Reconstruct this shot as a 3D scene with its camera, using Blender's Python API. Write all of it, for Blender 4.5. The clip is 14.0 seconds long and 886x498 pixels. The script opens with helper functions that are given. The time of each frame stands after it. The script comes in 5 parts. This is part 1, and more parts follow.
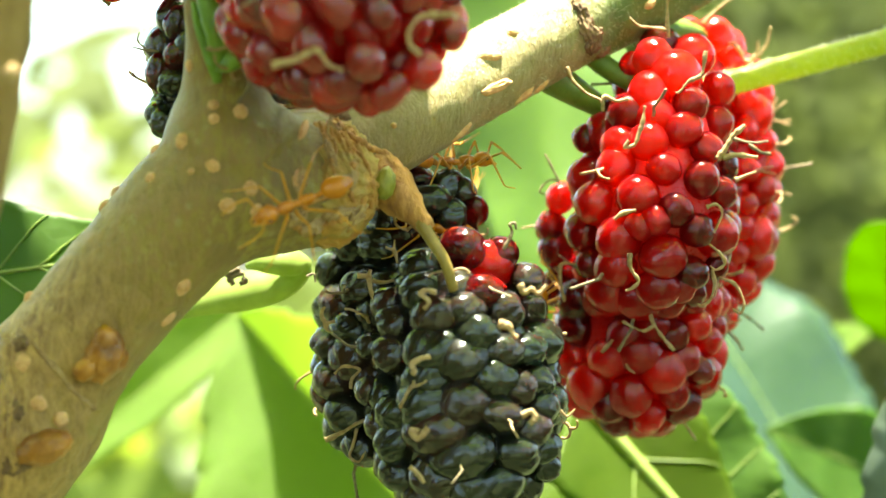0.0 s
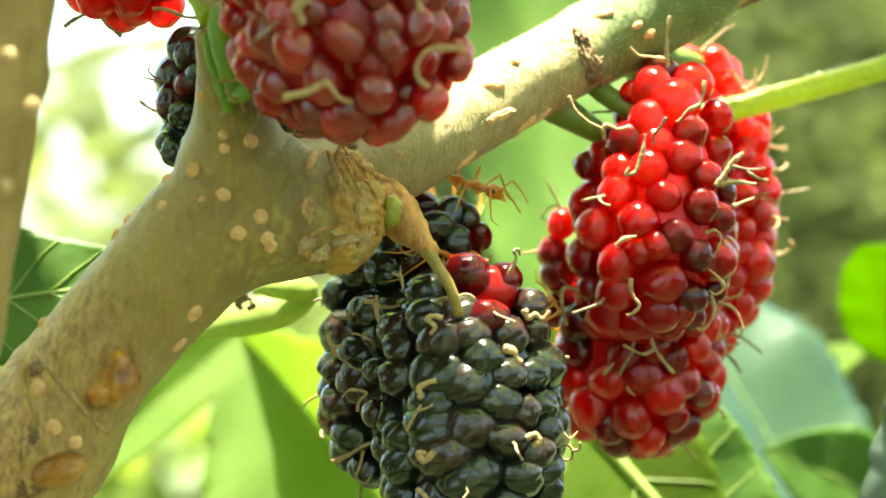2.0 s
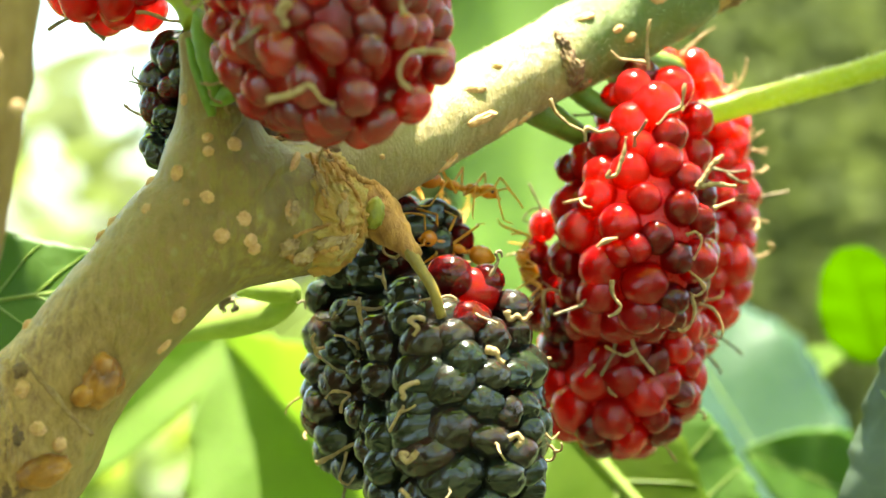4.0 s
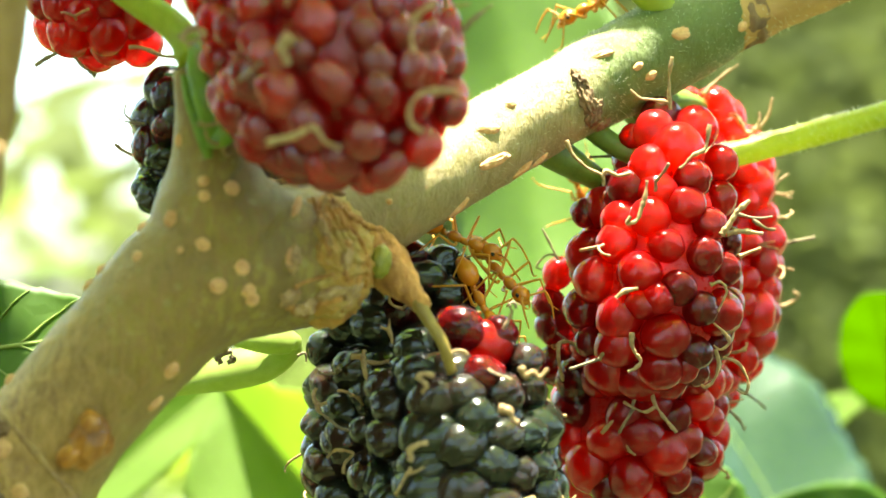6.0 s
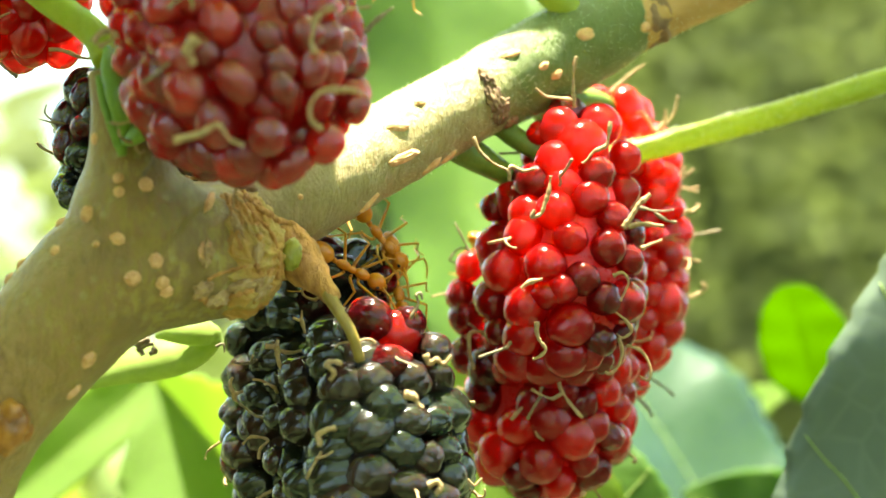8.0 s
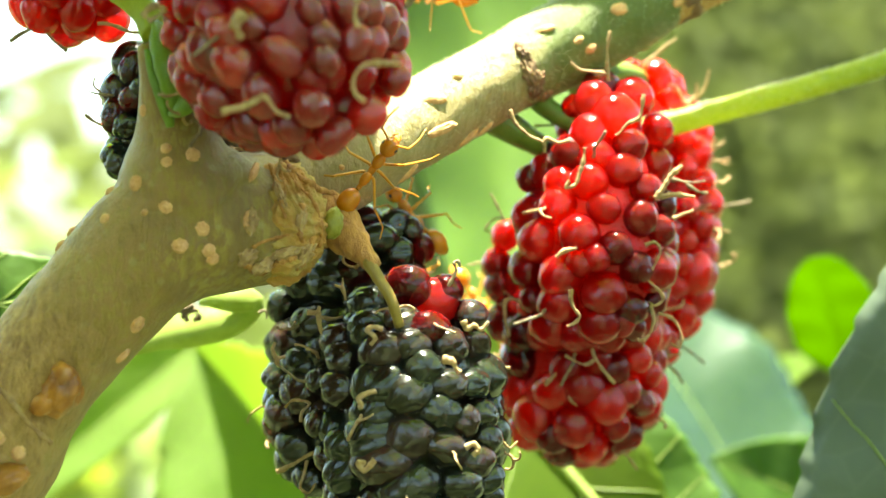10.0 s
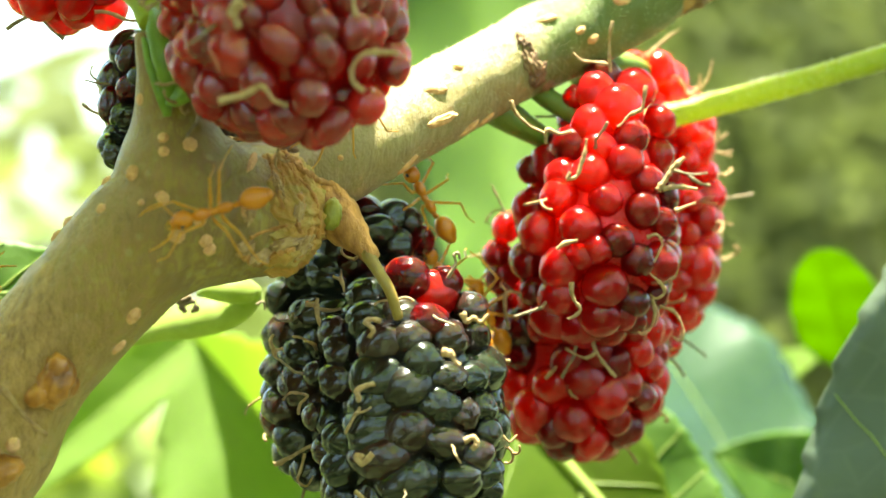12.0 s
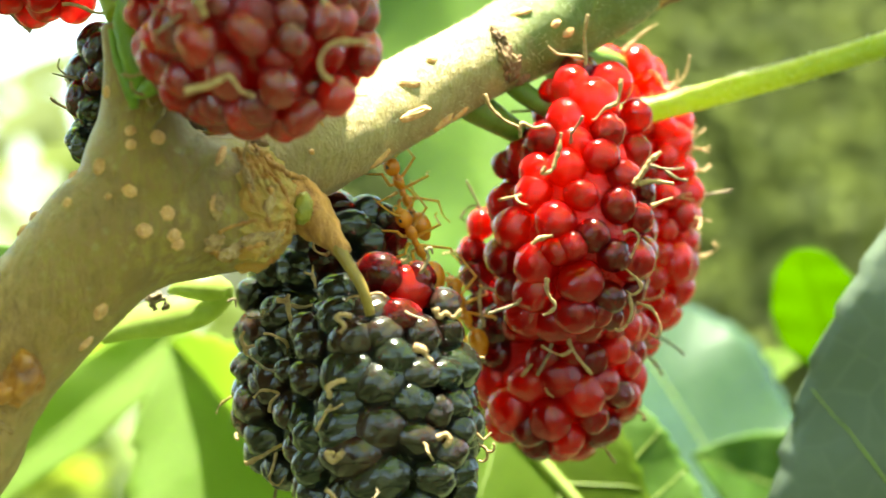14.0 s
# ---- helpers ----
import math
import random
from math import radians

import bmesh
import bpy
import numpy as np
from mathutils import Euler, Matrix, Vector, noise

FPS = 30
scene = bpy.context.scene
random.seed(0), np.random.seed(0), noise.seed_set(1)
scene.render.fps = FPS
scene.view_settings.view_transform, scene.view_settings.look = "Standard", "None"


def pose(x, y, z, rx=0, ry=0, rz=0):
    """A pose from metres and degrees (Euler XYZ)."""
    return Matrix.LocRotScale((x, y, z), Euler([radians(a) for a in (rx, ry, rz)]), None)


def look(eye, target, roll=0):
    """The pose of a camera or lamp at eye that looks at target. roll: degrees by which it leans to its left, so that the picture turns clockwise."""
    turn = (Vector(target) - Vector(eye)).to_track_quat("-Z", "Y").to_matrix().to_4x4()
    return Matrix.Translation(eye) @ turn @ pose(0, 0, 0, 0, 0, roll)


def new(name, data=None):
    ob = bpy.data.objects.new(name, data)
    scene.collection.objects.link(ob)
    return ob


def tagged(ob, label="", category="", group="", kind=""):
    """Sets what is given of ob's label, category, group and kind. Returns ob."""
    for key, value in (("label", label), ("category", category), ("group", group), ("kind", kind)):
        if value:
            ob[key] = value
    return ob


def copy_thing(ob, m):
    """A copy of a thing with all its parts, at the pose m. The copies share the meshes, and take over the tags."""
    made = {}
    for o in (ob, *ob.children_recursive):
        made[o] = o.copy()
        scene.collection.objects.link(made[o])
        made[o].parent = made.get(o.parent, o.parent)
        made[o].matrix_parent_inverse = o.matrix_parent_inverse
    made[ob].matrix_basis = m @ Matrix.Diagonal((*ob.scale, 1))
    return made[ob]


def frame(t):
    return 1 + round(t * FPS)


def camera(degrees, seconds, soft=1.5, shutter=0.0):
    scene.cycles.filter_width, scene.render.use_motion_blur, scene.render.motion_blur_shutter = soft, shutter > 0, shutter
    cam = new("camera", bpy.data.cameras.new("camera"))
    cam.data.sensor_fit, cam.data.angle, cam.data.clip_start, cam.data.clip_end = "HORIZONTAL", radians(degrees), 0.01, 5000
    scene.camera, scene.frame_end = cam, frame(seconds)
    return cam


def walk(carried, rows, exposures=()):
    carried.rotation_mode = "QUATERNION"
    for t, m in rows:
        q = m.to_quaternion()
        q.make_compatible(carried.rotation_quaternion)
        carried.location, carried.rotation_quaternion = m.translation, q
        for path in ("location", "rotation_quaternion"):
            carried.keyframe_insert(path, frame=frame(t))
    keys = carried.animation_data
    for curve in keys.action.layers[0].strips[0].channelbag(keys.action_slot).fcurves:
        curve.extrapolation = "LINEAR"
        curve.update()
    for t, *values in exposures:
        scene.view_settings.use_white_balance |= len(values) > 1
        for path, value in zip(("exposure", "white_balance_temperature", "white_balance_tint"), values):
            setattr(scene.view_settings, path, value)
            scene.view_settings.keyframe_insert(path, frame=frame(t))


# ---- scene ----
# A mulberry twig with ripening fruit and weaver ants, life size; lengths below are in millimetres and become metres in mesh().
from mathutils.bvhtree import BVHTree

MM = 0.001
cam = camera(25, 14.0, soft=1.5, shutter=0.15)
cam.data.dof.use_dof = True
cam.data.dof.focus_distance = 0.137
cam.data.dof.aperture_fstop = 33
walk(cam, [
    (0, pose(0.00050, -0.15562, 0.00064, 89.765, -0.023, 0.183)),
    (0.5, pose(0.00016, -0.15659, 0.00025, 89.891, 0.023, 0.204)),
    (1, pose(-0.00118, -0.15648, 0.00051, 90.016, 0.182, 0.208)),
    (1.5, pose(-0.00047, -0.15739, 0.00085, 90.156, 0.143, 0.006)),
    (2, pose(-0.00040, -0.15841, 0.00136, 90.209, 0.051, -0.051)),
    (2.5, pose(-0.00077, -0.15875, 0.00120, 90.254, -0.034, -0.105)),
    (3, pose(-0.00079, -0.15894, 0.00150, 90.235, -0.025, -0.420)),
    (3.2, pose(-0.00104, -0.15928, 0.00140, 90.181, 0.079, -0.499)),
    (5.3, pose(0.00068, -0.15899, 0.00104, 90.743, -0.028, -0.906)),
    (5.5, pose(0.00026, -0.15615, 0.00105, 90.622, -0.009, -1.067)),
    (6, pose(-0.00113, -0.15122, 0.00247, 91.242, -0.111, -0.620)),
    (6.5, pose(-0.00056, -0.15359, 0.00209, 91.434, -0.133, -0.735)),
    (7, pose(0.00157, -0.15454, 0.00246, 91.526, -0.058, -1.389)),
    (7.5, pose(0.00150, -0.15501, 0.00300, 91.542, -0.091, -1.391)),
    (8, pose(0.00262, -0.15644, 0.00176, 91.291, 0.263, -1.578)),
    (8.2, pose(0.00143, -0.15614, 0.00150, 91.150, 0.312, -1.295)),
    (10.3, pose(0.00185, -0.16046, 0.00125, 90.550, 0.106, -0.675)),
    (10.5, pose(0.00153, -0.15995, 0.00075, 90.655, 0.122, -0.537)),
    (11, pose(0.00132, -0.15830, 0.00204, 91.107, 0.025, -0.403)),
    (11.5, pose(0.00176, -0.15933, 0.00092, 90.834, -0.006, -0.683)),
    (12, pose(0.00210, -0.15892, 0.00129, 90.340, -0.126, -0.708)),
    (12.5, pose(-0.00015, -0.15778, 0.00088, 90.752, 0.112, -0.318)),
    (13, pose(0.00054, -0.15623, 0.00110, 91.074, 0.225, -0.052)),
    (13.5, pose(-0.00071, -0.15586, 0.00228, 90.849, -0.251, 0.100)),
    (14, pose(0.00315, -0.15704, 0.00030, 90.624, -0.022, -1.053)),
], exposures=[(0, 3.3, 6880, -8), (14, 3.3, 6880, -8)])

# ---- light ----
SUN = Vector((0.02, 0.03, 0.99)).normalized()
sun = new("sun", bpy.data.lights.new("sun", "SUN"))
sun.data.energy, sun.data.angle, sun.data.color = 5.0, radians(0.6), (1.0, 0.95, 0.86)
sun.matrix_world = look(SUN * 2, (0, 0, 0))
world = bpy.data.worlds.new("sky")
scene.world = world
world.use_nodes = True
sky = world.node_tree.nodes.new("ShaderNodeTexSky")
sky.sky_type, sky.sun_disc = "NISHITA", False
sky.sun_elevation, sky.sun_rotation = math.asin(SUN.z), math.atan2(SUN.x, SUN.y)
sky.dust_density = 3.0
world.node_tree.links.new(sky.outputs[0], world.node_tree.nodes["Background"].inputs[0])
world.node_tree.nodes["Background"].inputs[1].default_value = 0.105


# ---- materials ----
def nodes_of(name):
    m = bpy.data.materials.new(name)
    m.use_nodes = True
    t = m.node_tree
    return m, t, t.nodes["Principled BSDF"]


def put(t, kind, **values):
    n = t.nodes.new(kind)
    for key, value in values.items():
        n.inputs[key.replace("_", " ")].default_value = value
    return n


def grain(t, scale, detail=4.0, rough=0.6, stretch=None):
    """Noise on object coordinates; scale is per metre."""
    co = t.nodes.new("ShaderNodeTexCoord")
    n = put(t, "ShaderNodeTexNoise", Scale=scale, Detail=detail, Roughness=rough)
    if stretch:
        mp = put(t, "ShaderNodeMapping", Scale=stretch)
        t.links.new(co.outputs["Object"], mp.inputs["Vector"])
        t.links.new(mp.outputs[0], n.inputs["Vector"])
    else:
        t.links.new(co.outputs["Object"], n.inputs["Vector"])
    return n.outputs["Fac"]


def ramp(t, fac, *stops):
    r = t.nodes.new("ShaderNodeValToRGB")
    while len(r.color_ramp.elements) < len(stops):
        r.color_ramp.elements.new(0.5)
    for e, (at, c) in zip(r.color_ramp.elements, stops):
        e.position, e.color = at, (*c, 1)
    t.links.new(fac, r.inputs[0])
    return r.outputs[0]


def mix(t, fac, a, b, how="MIX"):
    n = t.nodes.new("ShaderNodeMix")
    n.data_type, n.blend_type = "RGBA", how
    for i, v in ((0, fac), (6, a), (7, b)):
        if hasattr(v, "links"):
            t.links.new(v, n.inputs[i])
        else:
            n.inputs[i].default_value = v if i == 0 else (*v, 1)
    return n.outputs[2]


def bump(t, bsdf, height, strength, distance):
    b = put(t, "ShaderNodeBump", Strength=strength, Distance=distance)
    t.links.new(height, b.inputs["Height"])
    t.links.new(b.outputs[0], bsdf.inputs["Normal"])


def berry_skin(name, dark, mid, light, glow, tint, clear, rough=0.12, film=1.42):
    """Juicy skin: colour differs from drupelet to drupelet and mottles within one; light passes through the tinted flesh, and a wet film mirrors the sky."""
    m, t, b = nodes_of(name)
    info = t.nodes.new("ShaderNodeObjectInfo")
    c = ramp(t, info.outputs["Random"], (0.0, dark), (0.5, mid), (1.0, light))
    c = mix(t, ramp(t, grain(t, 900, 3), (0.42, (0, 0, 0)), (0.7, (0.8, 0.8, 0.8))), c, mid)
    c = mix(t, ramp(t, grain(t, 420, 2), (0.52, (0, 0, 0)), (0.7, (0.6, 0.6, 0.6))), c, dark)
    t.links.new(c, b.inputs["Base Color"])
    b.inputs["Roughness"].default_value = 0.5
    b.inputs["Specular IOR Level"].default_value = 0.0
    b.inputs["Subsurface Weight"].default_value = glow
    b.inputs["Subsurface Radius"].default_value = (1.0, 0.16, 0.12)
    b.inputs["Subsurface Scale"].default_value = 0.006
    bend = put(t, "ShaderNodeBsdfRefraction", Roughness=0.08, IOR=1.36, Color=(*tint, 1))
    pulp = put(t, "ShaderNodeBsdfTransparent", Color=(*tint, 1))
    flesh = put(t, "ShaderNodeMixShader", Fac=0.5)
    t.links.new(bend.outputs[0], flesh.inputs[1])
    t.links.new(pulp.outputs[0], flesh.inputs[2])
    body = put(t, "ShaderNodeMixShader", Fac=clear)
    t.links.new(b.outputs[0], body.inputs[1])
    t.links.new(flesh.outputs[0], body.inputs[2])
    relief = put(t, "ShaderNodeBump", Strength=0.18, Distance=0.0003)
    t.links.new(grain(t, 1700, 3, 0.55), relief.inputs["Height"])
    t.links.new(relief.outputs[0], b.inputs["Normal"])
    gloss = put(t, "ShaderNodeBsdfGlossy")
    t.links.new(ramp(t, grain(t, 2600, 3, 0.6), (0.3, (rough * 0.6,) * 3), (0.7, (rough * 1.7,) * 3)), gloss.inputs["Roughness"])
    t.links.new(relief.outputs[0], gloss.inputs["Normal"])
    facing = put(t, "ShaderNodeLayerWeight", Blend=0.5)
    t.links.new(relief.outputs[0], facing.inputs["Normal"])
    steep, wet = t.nodes.new("ShaderNodeMath"), t.nodes.new("ShaderNodeMath")
    steep.operation, wet.operation = "POWER", "MULTIPLY_ADD"
    t.links.new(facing.outputs["Facing"], steep.inputs[0])
    steep.inputs[1].default_value = 4.0
    t.links.new(steep.outputs[0], wet.inputs[0])
    wet.inputs[1].default_value, wet.inputs[2].default_value = 0.75, ((film - 1) / (film + 1)) ** 2
    top = t.nodes.new("ShaderNodeMixShader")
    t.links.new(wet.outputs[0], top.inputs[0])
    t.links.new(body.outputs[0], top.inputs[1])
    t.links.new(gloss.outputs[0], top.inputs[2])
    t.links.new(top.outputs[0], t.nodes["Material Output"].inputs[0])
    return m


SKIN_BLACK = berry_skin("ripe_skin", (0.008, 0.012, 0.006), (0.012, 0.013, 0.008), (0.03, 0.009, 0.007), 0.1, (0.3, 0.06, 0.04), 0.15, 0.17, 1.6)
SKIN_PURPLE = berry_skin("purple_skin", (0.05, 0.002, 0.003), (0.1, 0.003, 0.005), (0.16, 0.004, 0.006), 0.85, (0.5, 0.05, 0.05), 0.5, 0.05, 1.44)
SKIN_WINE = berry_skin("wine_skin", (0.22, 0.003, 0.005), (0.34, 0.004, 0.007), (0.48, 0.006, 0.01), 0.92, (0.85, 0.07, 0.07), 0.6, 0.08, 1.46)
SKIN_MAROON = berry_skin("maroon_skin", (0.1, 0.01, 0.012), (0.24, 0.013, 0.013), (0.42, 0.018, 0.014), 0.85, (0.85, 0.12, 0.1), 0.4, 0.16, 1.62)
SKIN_RED = berry_skin("red_skin", (0.55, 0.006, 0.008), (0.7, 0.008, 0.011), (0.82, 0.012, 0.014), 0.95, (1.0, 0.1, 0.08), 0.68, 0.08, 1.46)
SKIN_DUSK = berry_skin("dusky_skin", (0.015, 0.002, 0.003), (0.035, 0.002, 0.003), (0.07, 0.003, 0.004), 0.7, (0.45, 0.05, 0.05), 0.4, 0.08, 1.46)
FLESH = berry_skin("red_flesh", (0.5, 0.006, 0.008), (0.58, 0.008, 0.01), (0.64, 0.01, 0.012), 0.95, (1.0, 0.08, 0.07), 0.1, 0.3)


def plain(name, a, b_, rough, scale, bump_mm=0.1, strength=0.4, stretch=None, through_light=0.0):
    m, t, b = nodes_of(name)
    g = grain(t, scale, 5, 0.65, stretch)
    c = ramp(t, g, (0.3, a), (0.7, b_))
    t.links.new(c, b.inputs["Base Color"])
    b.inputs["Roughness"].default_value = rough
    bump(t, b, g, strength, bump_mm * MM)
    if through_light:
        tr = t.nodes.new("ShaderNodeBsdfTranslucent")
        t.links.new(c, tr.inputs[0])
        mx = put(t, "ShaderNodeMixShader", Fac=through_light)
        t.links.new(b.outputs[0], mx.inputs[1])
        t.links.new(tr.outputs[0], mx.inputs[2])
        t.links.new(mx.outputs[0], t.nodes["Material Output"].inputs[0])
    return m


def leaf_skin(name, deep, pale, glow, through_light=0.5, rough=0.5, shine=0.5):
    """Blade: net of fine veins in relief, blotches, and yellow-green light coming through."""
    m, t, b = nodes_of(name)
    co = t.nodes.new("ShaderNodeTexCoord")
    net = put(t, "ShaderNodeTexVoronoi", Scale=420)
    net.feature = "DISTANCE_TO_EDGE"
    t.links.new(co.outputs["Object"], net.inputs["Vector"])
    line = ramp(t, net.outputs["Distance"], (0.0, (1, 1, 1)), (0.09, (0, 0, 0)))
    c = ramp(t, grain(t, 70, 5), (0.3, deep), (0.7, pale))
    c = mix(t, ramp(t, line, (0.0, (0, 0, 0)), (1.0, (0.5, 0.5, 0.5))), c, pale)
    t.links.new(c, b.inputs["Base Color"])
    b.inputs["Roughness"].default_value = rough
    b.inputs["Specular IOR Level"].default_value = shine
    bump(t, b, net.outputs["Distance"], 0.35, 0.0003)
    tr = t.nodes.new("ShaderNodeBsdfTranslucent")
    t.links.new(mix(t, grain(t, 120, 4), glow, tuple(0.75 * v for v in glow)), tr.inputs[0])
    mx = put(t, "ShaderNodeMixShader", Fac=through_light)
    t.links.new(b.outputs[0], mx.inputs[1])
    t.links.new(tr.outputs[0], mx.inputs[2])
    t.links.new(mx.outputs[0], t.nodes["Material Output"].inputs[0])
    return m


LEAF = leaf_skin("leaf_blade", (0.06, 0.12, 0.02), (0.11, 0.19, 0.04), (0.4, 0.56, 0.04), 0.5)
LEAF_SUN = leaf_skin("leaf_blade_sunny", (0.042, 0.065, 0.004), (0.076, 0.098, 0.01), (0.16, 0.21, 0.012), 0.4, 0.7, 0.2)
LEAF_GREEN = leaf_skin("leaf_blade_green", (0.035, 0.06, 0.002), (0.06, 0.09, 0.004), (0.32, 0.5, 0.03), 0.5, 0.7, 0.12)
LEAF_DEEP = leaf_skin("leaf_blade_deep", (0.05, 0.14, 0.015), (0.09, 0.2, 0.03), (0.2, 0.5, 0.03), 0.5)
LEAF_MID = leaf_skin("leaf_blade_mid", (0.04, 0.09, 0.006), (0.07, 0.13, 0.012), (0.16, 0.3, 0.012), 0.45, 0.55, 0.35)
LEAF_LIME = leaf_skin("leaf_blade_lime", (0.07, 0.13, 0.02), (0.12, 0.19, 0.03), (0.2, 0.33, 0.03), 0.45)
LEAF_OLIVE = leaf_skin("leaf_blade_olive", (0.055, 0.068, 0.022), (0.085, 0.094, 0.036), (0.15, 0.18, 0.045), 0.45, 0.85, 0.05)
LEAF_BACK = leaf_skin("leaf_blade_back", (0.08, 0.12, 0.02), (0.13, 0.17, 0.03), (0.26, 0.32, 0.03), 0.45, 0.7, 0.2)
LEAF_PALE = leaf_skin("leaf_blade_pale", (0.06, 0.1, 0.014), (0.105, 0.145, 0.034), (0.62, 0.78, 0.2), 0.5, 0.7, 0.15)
LEAF_GREY = leaf_skin("leaf_blade_greyish", (0.055, 0.075, 0.05), (0.09, 0.112, 0.08), (0.09, 0.13, 0.07), 0.15, 0.45)
LEAF_GLOSS = leaf_skin("leaf_blade_glossy", (0.014, 0.034, 0.018), (0.03, 0.054, 0.033), (0.05, 0.085, 0.045), 0.15, 0.27)
VEIN = plain("leaf_vein", (0.24, 0.32, 0.07), (0.33, 0.4, 0.1), 0.5, 600, through_light=0.45)
STYLE = plain("dry_style", (0.22, 0.12, 0.045), (0.48, 0.32, 0.155), 0.7, 2500, 0.1, 0.6, through_light=0.2)
STYLE_DARK = plain("dark_style", (0.06, 0.04, 0.02), (0.25, 0.17, 0.08), 0.7, 2500, 0.1, 0.6)
GREEN_STALK = plain("green_stalk", (0.36, 0.41, 0.04), (0.46, 0.5, 0.07), 0.45, 900, 0.06, 0.3, through_light=0.5)
HAIR = plain("stalk_hair", (0.6, 0.62, 0.4), (0.75, 0.75, 0.55), 0.6, 900, through_light=0.4)
LENTICEL = plain("lenticel_cork", (0.42, 0.2, 0.075), (0.68, 0.4, 0.19), 0.85, 1500, 0.15, 0.8)
BUD = plain("green_bud", (0.15, 0.14, 0.015), (0.27, 0.24, 0.03), 0.4, 700)
BUD_BROWN = plain("brown_bud", (0.13, 0.04, 0.01), (0.48, 0.2, 0.03), 0.3, 500, 0.15, 0.5)
KNOT = plain("knot_bark", (0.42, 0.17, 0.03), (0.34, 0.26, 0.07), 0.75, 480, 0.9, 1.0, (0.6, 1, 1.2))
HUSK = plain("dry_husk", (0.17, 0.06, 0.012), (0.55, 0.27, 0.07), 0.75, 900, 0.6, 1.0, (1, 1, 0.35))
FLAKE = plain("brown_flake", (0.08, 0.04, 0.02), (0.26, 0.15, 0.07), 0.85, 700, 0.3, 0.9)
SCAR = plain("scar_bark", (0.22, 0.12, 0.05), (0.45, 0.29, 0.13), 0.85, 900, 0.3, 0.9)
STALK_DEEP = plain("deep_green_stalk", (0.09, 0.15, 0.015), (0.17, 0.24, 0.035), 0.45, 900, 0.06, 0.3, through_light=0.2)
BRACT = plain("green_bract", (0.14, 0.24, 0.02), (0.24, 0.36, 0.045), 0.45, 700, 0.08, 0.4, through_light=0.35)
STALK_WARM = plain("warm_stalk", (0.15, 0.09, 0.014), (0.25, 0.17, 0.025), 0.5, 700, 0.06, 0.3)
PALE = plain("pale_leaf", (0.22, 0.29, 0.05), (0.31, 0.37, 0.09), 0.5, 500, 0.06, 0.3, through_light=0.45)
DRY = plain("dry_wood", (0.32, 0.17, 0.045), (0.5, 0.29, 0.1), 0.7, 400, 0.15, 0.6, (0.3, 1, 1))
ANT = plain("ant_shell", (0.46, 0.14, 0.008), (0.6, 0.22, 0.015), 0.22, 800, 0.03, 0.2, through_light=0.18)
ANT_LEG = plain("ant_limb", (0.52, 0.23, 0.018), (0.66, 0.32, 0.035), 0.4, 800, 0.03, 0.2, through_light=0.3)
ANT_EYE = plain("ant_eye", (0.01, 0.008, 0.006), (0.02, 0.015, 0.01), 0.2, 2000)
TRUNK = plain("shaded_bark", (0.2, 0.11, 0.03), (0.36, 0.22, 0.08), 0.8, 350, 0.3, 0.7)
EARTH = plain("weedy_ground", (0.03, 0.042, 0.01), (0.07, 0.085, 0.022), 0.9, 12, 5, 0.8)


def mapped(t, value, low, high):
    n = t.nodes.new("ShaderNodeMapRange")
    t.links.new(value, n.inputs[0])
    n.inputs[1].default_value, n.inputs[2].default_value = low, high
    return n.outputs[0]


